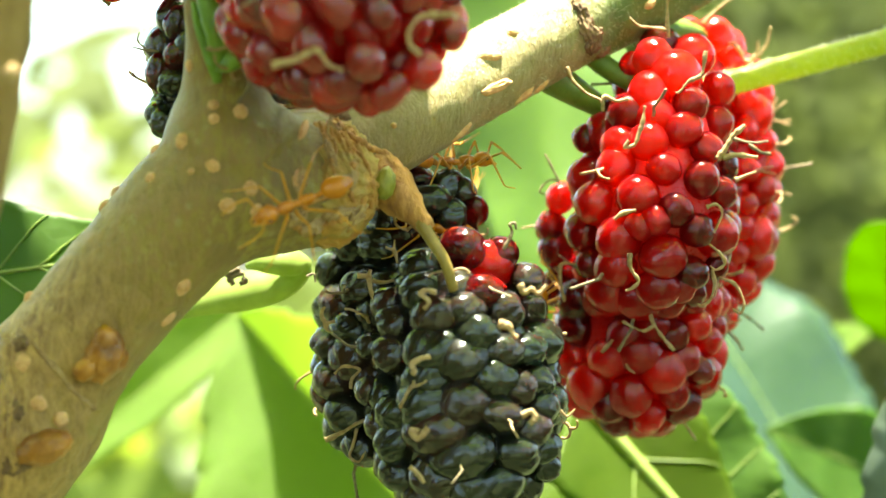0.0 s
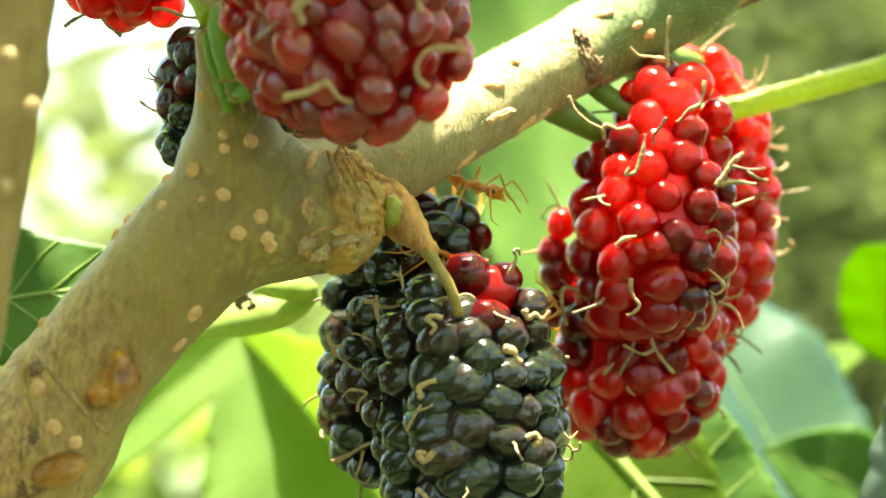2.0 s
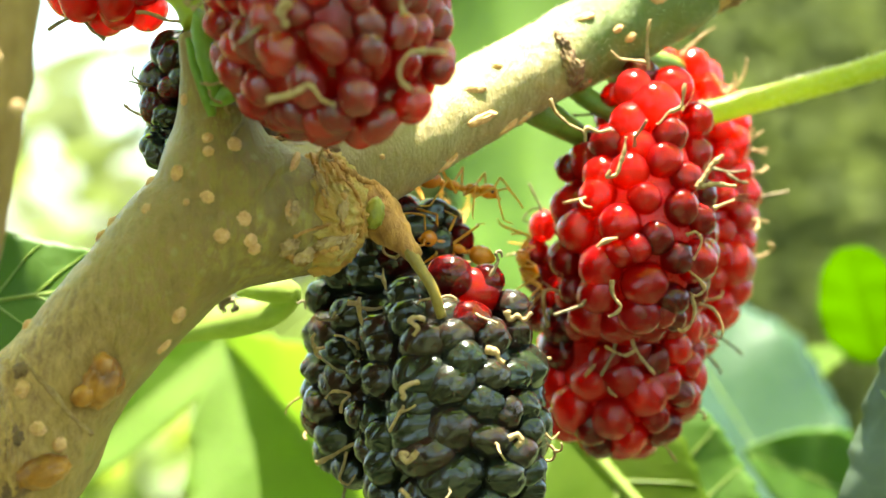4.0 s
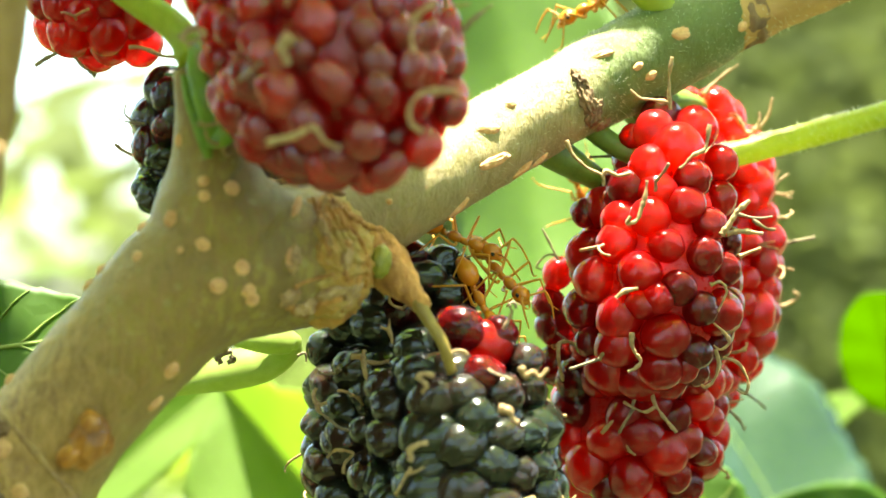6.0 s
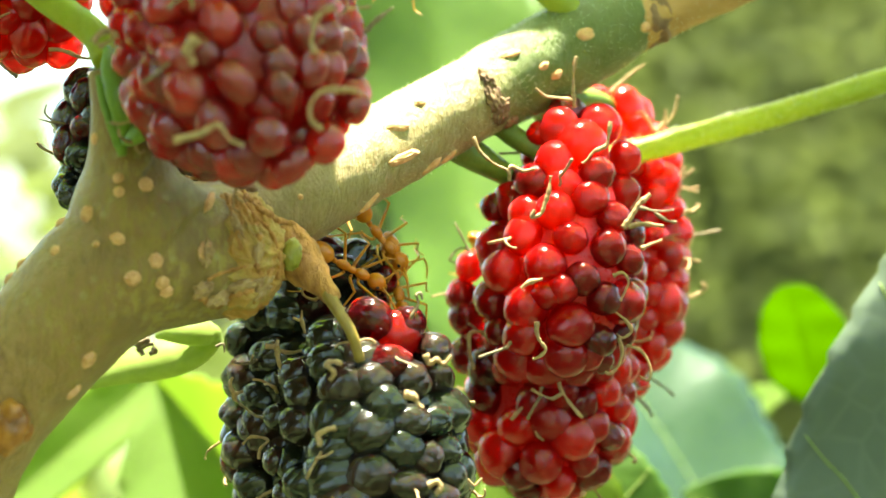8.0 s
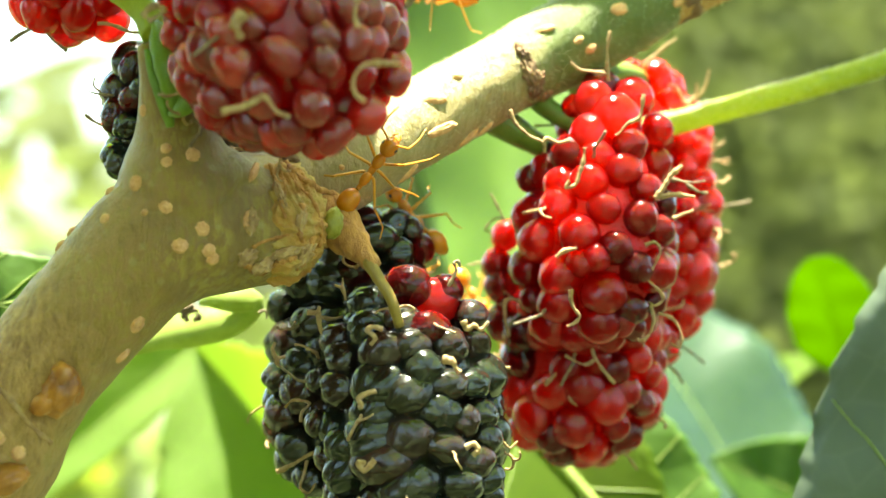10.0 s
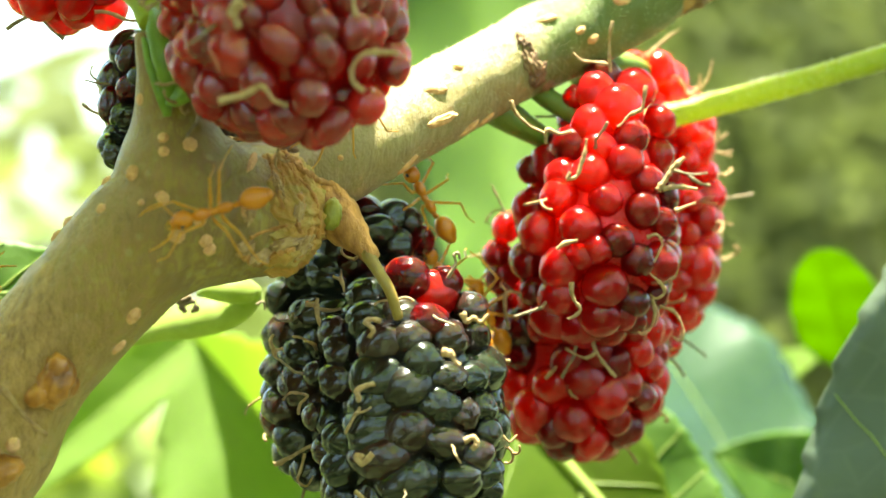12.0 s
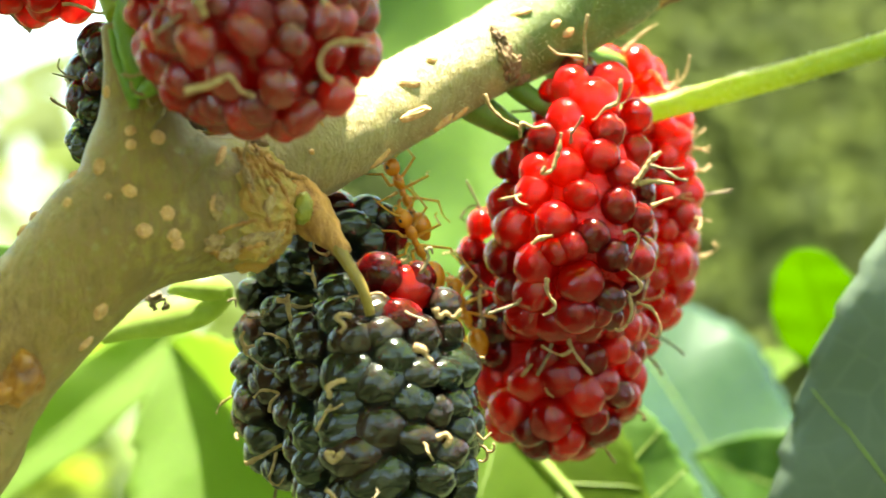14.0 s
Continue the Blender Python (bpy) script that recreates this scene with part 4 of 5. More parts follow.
    for p, long, wide, lean in (((9.9, -11.0, 17.2), 0.8, 0.5, 120), ((10.3, -11.0, 16.0), 0.95, 0.6, 110), ((10.9, -11.0, 14.9), 0.9, 0.7, 100), ((11.6, -10.0, 14.3), 0.6, 0.5, 60),
                                ((20.4, -8.0, 25.0), 0.8, 0.4, 140), ((-26.4, -30.0, -5.8), 0.5, 0.5, 0), ((-26.6, -30.0, -10.0), 0.5, 0.8, 0),
                                ((-26.4, -30.0, -13.2), 0.9, 0.7, 40), ((-6.6, -25.0, 8.8), 0.6, 0.3, 10), ((-20.6, -30.0, -5.8), 0.5, 0.4, 0)):
        lens(p, long, wide, lean, "bark_flake", FLAKE, 0.4)
    for p, long, wide, lean in (((-8.9, -27.0, 4.5), 0.8, 0.4, 75), ((-9.3, -27.0, 2.1), 0.7, 0.55, 40), ((-5.7, -26.0, 2.1), 1.0, 0.55, 65), ((-6.7, -26.0, 2.4), 0.9, 0.4, 20), ((-5.7, -26.0, 4.7), 0.9, 0.35, 80),
                                ((-8.2, -27.0, 1.5), 0.8, 0.5, 10), ((-7.1, -27.0, 6.2), 0.9, 0.25, 110)):
        lens(p, long, wide, lean, "bark_flake", SCAR, 0.45)
    buds = []
    for p, size, lean, skin in (((-21.2, -31.5, -6.6), (1.25, 1.75, 1.0), 20, BUD_BROWN), ((-24.9, -32.0, -12.3), (1.9, 1.05, 1.1), -18, BUD_BROWN), ((-3.7, -25.5, 4.4), (0.66, 1.1, 0.6), 8, BUD)):
        hit, n = press(p)
        if skin is BUD:
            hit = Vector((p[0], -24.6, p[2]))
        bm = bmesh.new()
        blob(bm, hit - Vector((0, 0.1, 0)), (size[0], size[2], size[1]), Matrix.Rotation(radians(lean), 3, "Y"), 4, 0.14, 2.2)
        buds.append(part("bud", bm, skin, t, "small green bud" if skin is BUD else "brown scaly bud"))
    for k, (p, r) in enumerate((((-21.0, -32.5, -5.6), 0.75), ((-20.5, -32.5, -6.9), 0.7), ((-22.2, -32.3, -7.4), 0.7))):
        hit, n = press(p)
        bm = bmesh.new()
        blob(bm, hit - Vector((0, 0.35, 0)), (r, 0.5, r * 1.3), Matrix.Rotation(0.5 * k, 3, "Y"), 3, 0.2, 2)
        part("bud_scale", bm, BUD_BROWN, buds[0])
    bm = bmesh.new()
    tube(bm, spline([(*(-5.1, -21.8, 4.9), 2.5), (*(-3.6, -22.6, 4.3), 1.8), (*(-2.6, -23.4, 3.3), 1.3), (*(-1.7, -24.1, 2.3), 0.85), (*(-0.9, -24.5, 1.4), 0.55)], 8), 28, 0.16)
    part("husk", bm, HUSK, t, "tan husk round a fruit stalk")
    bm = bmesh.new()
    tube(bm, spline([(*(-1.4, -24.5, 1.9), 0.5), (*(-0.6, -25.0, 0.6), 0.42), (*(0.2, -25.4, -0.7), 0.38), (*(0.8, -25.0, -2.6), 0.36)], 6), 12, 0.06)
    part("fruit_stalk", bm, STALK_WARM, t, "yellow-green stalk of the black fruit")
    for rows in ([(*(6.5, -10.0, 13.5), 1.3), (*(8.4, -9.5, 12.3), 1.25), (*(10.3, -9.0, 11.2), 1.0), (*(12.5, -8.0, 10.0), 0.7)],
                 [(*(10.7, -9.0, 14.5), 0.9), (*(12.2, -9.5, 13.2), 0.8), (*(14.0, -10.0, 12.1), 0.75)],
                 [(*(14.1, -5.0, 15.7), 0.9), (*(18.0, -2.0, 16.9), 0.8), (*(20.7, 2.0, 16.3), 0.8)],
                 [(*(-14.9, -28.0, 13.2), 1.3), (*(-14.0, -29.0, 14.8), 1.1), (*(-13.0, -31.0, 16.5), 0.9), (*(-11.2, -33.0, 18.7), 0.8)]):
        bm = bmesh.new()
        tube(bm, spline(rows, 6), 12, 0.08)
        part("fruit_stalk", bm, STALK_DEEP, t, "green fruit stalk")
    for rows in ([(*(-15.0, -30.5, 17.4), 0.3), (*(-14.3, -31.0, 16.1), 1.1), (*(-13.8, -31.5, 14.2), 1.25), (*(-13.6, -31.6, 12.6), 0.85), (*(-13.7, -31.5, 11.2), 0.12)],
                 [(*(-14.0, -31.3, 11.3), 0.2), (*(-13.0, -31.8, 11.8), 0.95), (*(-12.0, -32.1, 12.8), 1.1), (*(-11.4, -32.3, 13.7), 0.7), (*(-10.9, -32.5, 14.2), 0.08)],
                 [(*(-15.6, -30.0, 15.6), 0.2), (*(-15.0, -30.6, 13.8), 0.5), (*(-14.2, -30.8, 11.6), 0.55), (*(-14.0, -30.8, 10.5), 0.3)]):
        bm = bmesh.new()
        tube(bm, spline(rows, 7), 14, 0.12, 0.6)
        part("bract", bm, BRACT, t, "bright green bract at the spur")
    bm = bmesh.new()
    tube(bm, spline([(*(21.0, -5.9, 22.6), 2.75), (*(23.9, -5.4, 23.8), 2.5), (*(30.6, -4.0, 26.6), 2.3), (*(44.3, -2.0, 32.3), 2.1)], 8), 20, 0.05)
    part("dry_end", bm, DRY, t, "dead, tan end of the twig")
    bm = bmesh.new()
    tube(bm, spline([(*(21.5, -5.8, 22.8), 2.6), (*(22.1, -5.7, 23.0), 2.68), (*(22.7, -5.6, 23.3), 2.62), (*(23.2, -5.5, 23.5), 2.45)], 5), 24, 0.14)
    part("dark_collar", bm, FLAKE, t, "dark scar where the wood has died back")
    bm = bmesh.new()
    tube(bm, spline([(*(-15.1, -29.0, 16.7), 1.0), (*(-16.4, -28.0, 18.8), 0.95), (*(-19.8, -27.0, 21.3), 0.95), (*(-25.4, -26.0, 26.0), 1.0)], 8), 14, 0.04)
    part("leaf_stalk", bm, GREEN_STALK, t, "thick yellow-green leaf stalk at the spur")
    bm = bmesh.new()
    tube(bm, spline([(*(16.6, -8.0, 22.5), 1.2), (*(14.7, -8.5, 24.2), 1.1), (*(12.4, -8.5, 25.8), 0.85), (*(7.8, -8.0, 30.0), 0.85)], 6), 12, 0.05)
    part("leaf_stalk", bm, GREEN_STALK, t, "pale green leaf stalk")
    part("fuzz", fuzz(limb[2:], 2600, 0.32, 3), HAIR, t, "fine pale fuzz on the twig")
    part("fuzz", fuzz([(*(21.7, -5.8, 22.9), 2.5), (*(23.9, -5.4, 23.8), 2.5), (*(30.6, -4.0, 26.6), 2.3), (*(44.3, -2.0, 32.3), 2.1)], 700, 0.3, 4), HAIR, t)
    return t


def dry_twig():
    t = thing("dry_twig", (-4.4, -6.0, 21.0), "thin dead tan twig behind the dark red fruit", "twig")
    rows = [(*(-5.2, -6.0, 20.1), 1.4), (*(-1.8, -6.0, 23.7), 1.45), (*(2.4, -6.0, 28.2), 1.4), (*(8.3, -6.0, 34.2), 1.4)]
    bm = bmesh.new()
    tube(bm, spline(rows, 8), 14, 0.06)
    part("bark", bm, DRY, t)
    for k, at in enumerate((0.3, 0.55)):
        bm = bmesh.new()
        p = Vector(rows[1][:3]).lerp(Vector(rows[2][:3]), at)
        blob(bm, p + Vector((0.2 * k, -1.4, 0)), (0.35, 0.2, 0.5), cuts=3, rough=0.4)
        part("lenticel", bm, LENTICEL, t)


def bract_pod():
    """Pale young leaf, folded like a hood, with a shrivelled dark flower in it."""
    t = thing("young_leaf", (-19.4, -7.0, -5.0), "pale green folded young leaf under the twig", "leaf")
    bm = bmesh.new()
    tube(bm, spline([(*(-19.6, -7.0, -4.9), 0.4), (*(-17.2, -7.5, -3.7), 1.3), (*(-14.6, -8.0, -3.1), 1.65), (*(-12.0, -8.5, -2.5), 1.5), (*(-10.4, -9.0, -1.6), 1.0), (*(-9.8, -9.0, -0.9), 0.3)], 7), 16, 0.05, 0.7)
    part("lower_fold", bm, PALE, t)
    bm = bmesh.new()
    tube(bm, spline([(*(-14.3, -10.0, -1.2), 0.25), (*(-13.1, -10.5, -0.8), 1.0), (*(-11.5, -10.5, -0.8), 1.3), (*(-10.2, -10.0, -1.1), 0.9), (*(-9.7, -10.0, -1.4), 0.3)], 7), 14, 0.06, 0.7)
    part("upper_fold", bm, PALE, t)
    for h in ([(-16.0, -10.0, -1.7), (-15.5, -10.0, -2.0), (-15.2, -10.0, -2.6)], [(-14.5, -10.0, -1.7), (-15.2, -10.0, -2.0), (-15.7, -10.0, -2.3)], [(-14.8, -10.0, -1.4), (-15.5, -10.0, -1.7), (-15.8, -10.0, -1.5)], [(-14.6, -10.0, -2.0), (-14.4, -10.0, -2.3), (-14.8, -10.0, -2.5)]):
        bm = bmesh.new()
        tube(bm, [(*p, 0.22) for p in spline(h, 5)], 6, 0.5)
        part("withered_flower", bm, STYLE_DARK, t, "withered brown flower")


def leaf(base, tip, width, facing, skin, label, name="leaf", teeth=14, bend=0.12, fold=0.18, ribs=6, stalk=None, blunt=0.8, notch=0.05, rib=0.3):
    """A toothed ovate blade from base to tip; facing: about where its upper side looks."""
    base, tip = Vector(base), Vector(tip)
    l = thing(name, base, label, "leaf")
    along = tip - base
    length = along.length
    x = along.normalized()
    z = (Vector(facing) - x * Vector(facing).dot(x)).normalized()
    y = z.cross(x)
    def place(s, v, lift=0.0):
        half = width / 2 * (math.sin(math.pi * min(1, s ** 0.72)) ** blunt if 0 < s < 1 else 0)
        tooth = 1 + notch * (1 - (s * teeth) % 1)
        o = v * half * tooth
        ripple = 0.02 * width * math.sin(s * 21 + v * 2) * abs(v)
        h = -bend * length * (s - 0.3) ** 2 * 1.6 + fold * abs(o) + ripple + lift
        return base + x * s * length + y * o + z * h
    bm = bmesh.new()
    ns, nv = teeth * 5, 14
    grid = [[bm.verts.new(place(0.002 + 0.996 * i / ns, -1 + 2 * j / nv)) for j in range(nv + 1)] for i in range(ns + 1)]
    for i in range(ns):
        for j in range(nv):
            bm.faces.new((grid[i][j], grid[i + 1][j], grid[i + 1][j + 1], grid[i][j + 1]))
    blade = part("blade", bm, skin, l)
    thick = blade.modifiers.new("thick", "SOLIDIFY")
    thick.thickness = 0.00022
    bm = bmesh.new()
    tube(bm, [(*place(s, 0, 0.05), (rib if ribs else 0.12) * (1 - 0.75 * s)) for s in np.linspace(0.0, 0.97, 20)], 8)
    rib_part = part("midrib", bm, VEIN, l)
    for i in range(ribs):
        for sgn in (-1, 1):
            s0 = 0.06 + 0.72 * i / ribs
            bm = bmesh.new()
            tube(bm, [(*place(min(0.97, s0 + 0.16 * q ** 0.8), sgn * q * 0.93, 0.05), 0.1 * (1 - 0.6 * q)) for q in np.linspace(0, 1, 10)], 6)
            part("side_vein", bm, VEIN, rib_part)
    if stalk:
        bm = bmesh.new()
        tube(bm, spline([(*base, 0.9), *stalk], 6), 10, 0.04)
        part("leaf_stalk", bm, GREEN_STALK, l)
    return l


def leaves():
    leaf((-48.2, -6.0, -4.6), (-20.7, -10.0, 0.7), 12, (0.1, -0.85, 0.4), LEAF_MID, "green toothed leaf with pale veins behind the twig")
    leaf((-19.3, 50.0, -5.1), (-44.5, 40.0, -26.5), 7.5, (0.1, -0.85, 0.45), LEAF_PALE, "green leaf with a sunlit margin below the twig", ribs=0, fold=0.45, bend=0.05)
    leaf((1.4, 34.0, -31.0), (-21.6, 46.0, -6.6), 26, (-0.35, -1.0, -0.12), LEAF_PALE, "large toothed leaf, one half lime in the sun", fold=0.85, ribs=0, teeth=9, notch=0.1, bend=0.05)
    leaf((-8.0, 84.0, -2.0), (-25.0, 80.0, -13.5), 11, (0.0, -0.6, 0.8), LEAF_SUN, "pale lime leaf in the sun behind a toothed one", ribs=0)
    leaf((11.5, 96.0, -37.7), (-10.0, 120.0, -4.9), 28, (0.0, -0.4, 0.9), LEAF_GREEN, "bright green leaf behind a paler one", fold=0.08, ribs=4)
    leaf((4.6, 19.0, -5.0), (26.0, 10.0, -28.5), 15, (0.1, -0.9, 0.4), LEAF_GREEN, "fresh green leaf with a broad pale midrib under the fruit", bend=0.03, ribs=3, rib=1.0)
    leaf((24.2, 13.0, -30.4), (20.0, 17.0, -9.0), 13, (0.15, -0.95, 0.1), LEAF_MID, "darker green leaf with a net of pale veins", ribs=4, bend=0.05, fold=0.1, blunt=0.6, notch=0.07)
    leaf((5.0, 82.0, 50.4), (16.0, 54.0, -13.8), 26, (0.1, 0.6, 0.6), LEAF_LIME, "bright green leaf hanging behind the fruit", ribs=4)
    leaf((25.2, 72.0, -1.1), (47.7, 52.0, -37.7), 26, (0.3, -0.6, 0.65), LEAF_GLOSS, "glossy bluish-green leaf with a pale sheen", ribs=0)
    leaf((48.4, 54.0, -9.5), (43.0, 46.0, 3.4), 9, (0.0, 0.6, 0.6), LEAF_GREEN, "bright toothed leaf standing upright", ribs=0, blunt=0.5, notch=0.1)
    leaf((46.0, 44.0, -24.0), (32.0, 38.0, -17.5), 11, (0.1, -1.0, 0.3), LEAF_MID, "green leaf in front of a glossy bluish one", ribs=0)
    # This small leaf is added to stand in for a bright out-of-focus spot.
    leaf((41.5, 78.0, -14.5), (49.0, 74.0, -8.5), 6, (0.0, -0.6, 0.8), LEAF_PALE, "small pale leaf added to give a bright blurred spot", ribs=0)
    leaf((30.6, -36.0, -27.0), (40.5, -42.0, 12.5), 17, (-0.2, -0.9, 0.1), LEAF_GREY, "dull grey-green leaf in shade close to the lens", ribs=3, blunt=0.6)
    # Unseen leaves, added above the view only to shade twig and fruit.
    for base, tip, width in (((-46, -34, 62), (-1, -30, 60), 29), ((-62, -28, 86), (-16, -15, 80), 34), ((-54, -11, 74), (-14, -20, 72), 24), ((-7, -71, 58), (-4, -11, 58), 22), ((50, -5.5, 60), (9.5, -5.5, 60), 9)):
        leaf(base, tip, width, (0, 0.1, 1), LEAF_DEEP, "unseen leaf added overhead to shade the twig", blunt=0.3 if width < 10 else 0.8)


def unseen_crown():
    """Unseen leaves added overhead to block sky, with a gap for sun on fruit."""
    rnd = random.Random(11)
    bm = bmesh.new()
    n = 0
    while n < 400:
        p = Vector((rnd.gauss(0, 330), rnd.gauss(-40, 330), rnd.uniform(150, 560)))
        s = p - SUN * (p.z / SUN.z)
        if -52 < s.x < 80 and -75 < s.y < 110 or -130 < s.x < 110 and 5 < s.y < 190 or p.y > 450:
            continue
        n += 1
        x = Vector((rnd.uniform(-1, 1), rnd.uniform(-1, 1), rnd.uniform(-0.6, 0.2))).normalized()
        y = Vector((0, 0, 1)).cross(x).normalized() + Vector((0, 0, rnd.uniform(-0.5, 0.5)))
        size = rnd.uniform(60, 110)
        rows = [(0.0, 0.02), (0.15, 0.26), (0.35, 0.36), (0.6, 0.3), (0.82, 0.15), (1.0, 0.01)]
        ring = [[bm.verts.new(p + x * size * (u - 0.5) + y * size * w_ * k - Vector((0, 0, size * 0.25 * (u - 0.4) ** 2))) for k in (-1, 0, 1)] for u, w_ in rows]
        for a, b in zip(ring, ring[1:]):
            for k in (0, 1):
                bm.faces.new((a[k], a[k + 1], b[k + 1], b[k]))
    tagged(new("crown_foliage", mesh("crown_foliage", bm, LEAF)), "unseen shrub leaves added overhead to dim the sky", "foliage", kind="stuff")


def shaded_stem():
    t = thing("stem", (-29.6, -45.0, -16.5), "brown stem in shade close to the lens", "stem")
    bm = bmesh.new()
    tube(bm, spline([(*(-33.7, -45.0, -16.5), 6.2), (*(-31.1, -45.0, -0.0), 6.1), (*(-28.7, -45.0, 14.6), 6.1), (*(-26.6, -45.0, 31.2), 6.0)], 8), 24, 0.05)
    part("bark", bm, TRUNK, t)
    for p in ((-23.6, -51.0, 12.1), (-23.8, -51.0, 5.1), (-22.4, -51.0, 9.4)):
        bm = bmesh.new()
        blob(bm, p, (0.42, 0.25, 0.5), cuts=3, rough=0.3)
        part("lenticel", bm, SCAR, t)


def right_stalk():
    t = thing("leaf_stalk", (11.7, -2.0, 9.6), "yellow-green hairy leaf stalk crossing behind the fruit", "leaf stalk")
    bm = bmesh.new()
    tube(bm, spline([(*(11.7, -2.0, 10.1), 0.95), (*(22.2, -2.0, 12.8), 0.95), (*(34.0, -2.0, 16.0), 0.95), (*(48.6, -2.0, 20.5), 1.0)], 10), 14, 0.03)
    part("stalk", bm, GREEN_STALK, t)
    part("fuzz", fuzz([(*(11.7, -2.0, 10.1), 0.95), (*(22.2, -2.0, 12.8), 0.95), (*(34.0, -2.0, 16.0), 0.95), (*(48.6, -2.0, 20.5), 1.0)], 1800, 0.36, 8), HAIR, t, "short pale hairs")


# ---- weaver ants ----
def build_ant():
    """Facing +x, feet about z = 0, about 7 mm long."""
    t = thing("ant", (0, 0, 0), "orange weaver ant with long thin legs", "ant", "weaver ants")
    for name, skin, lumps in (("head", ANT, [((2.75, 0, 1.15), (0.72, 0.62, 0.55)), ((3.3, 0, 1.0), (0.3, 0.4, 0.28))]),
                              ("thorax", ANT, [((1.55, 0, 1.1), (0.62, 0.4, 0.4)), ((0.75, 0, 0.98), (0.55, 0.24, 0.24)), ((0.0, 0, 1.02), (0.6, 0.34, 0.38)), ((2.05, 0, 1.12), (0.3, 0.2, 0.2))]),
                              ("waist", ANT, [((-0.75, 0, 0.95), (0.35, 0.17, 0.2)), ((-0.85, 0, 1.1), (0.16, 0.16, 0.16))]),
                              ("gaster", ANT, [((-1.95, 0, 1.15), (1.0, 0.74, 0.7)), ((-2.5, 0, 1.1), (0.7, 0.5, 0.5))])):
        bm = bmesh.new()
        for at, size in lumps:
            blob(bm, at, size, cuts=3)
        made = part(name, bm, skin, t)
        head = made if name == "head" else head
    for sgn in (-1, 1):
        bm = bmesh.new()
        blob(bm, (2.85, sgn * 0.52, 1.35), (0.17, 0.1, 0.16), cuts=2)
        part("eye", bm, ANT_EYE, head, "dark eye")
        bm = bmesh.new()
        tube(bm, spline([(3.35, sgn * 0.22, 0.95, 0.1), (3.65, sgn * 0.24, 0.85, 0.08), (3.85, sgn * 0.05, 0.78, 0.03)], 4), 6)
        part("mandible", bm, ANT_LEG, head)
        bm = bmesh.new()
        tube(bm, spline([(3.15, sgn * 0.25, 1.35, 0.08), (3.6, sgn * 0.95, 1.9, 0.07), (3.75, sgn * 1.15, 2.0, 0.08), (4.5, sgn * 1.3, 1.5, 0.07), (5.3, sgn * 1.2, 0.8, 0.05)], 5), 6)
        part("antenna", bm, ANT_LEG, head)
        for x, reach, out in ((1.5, 1.7, 1.5), (0.9, 0.1, 1.9), (0.3, -2.0, 1.7)):
            hip = Vector((x, sgn * 0.3, 0.85))
            bm = bmesh.new()
            tube(bm, spline([(0, 0, 0, 0.12), (0.1 * reach, sgn * 0.3, -0.1, 0.12), (0.6 * reach, sgn * out * 0.8, 1.0, 0.085), (0.7 * reach, sgn * out * 0.9, 1.0, 0.075),
                             (1.15 * reach, sgn * out * 1.45, -0.5, 0.06), (1.3 * reach, sgn * out * 1.58, -0.8, 0.045), (1.65 * reach, sgn * out * 1.75, -0.85, 0.035)], 5), 7)
            piece("leg", mesh("leg", bm, ANT_LEG), t, Matrix.Translation(hip * MM))
    return t


def stance(head, tail, up):
    """The pose of an ant from the places of its head and gaster and the way its back looks."""
    head, tail = Vector(head), Vector(tail)
    x = (head - tail).normalized()
    z = (Vector(up) - x * Vector(up).dot(x)).normalized()
    m = Matrix((x, z.cross(x), z)).transposed().to_4x4()
    return Matrix.Translation(((head + tail) / 2 - x * 0.4 - z * 1.1) * MM) @ m


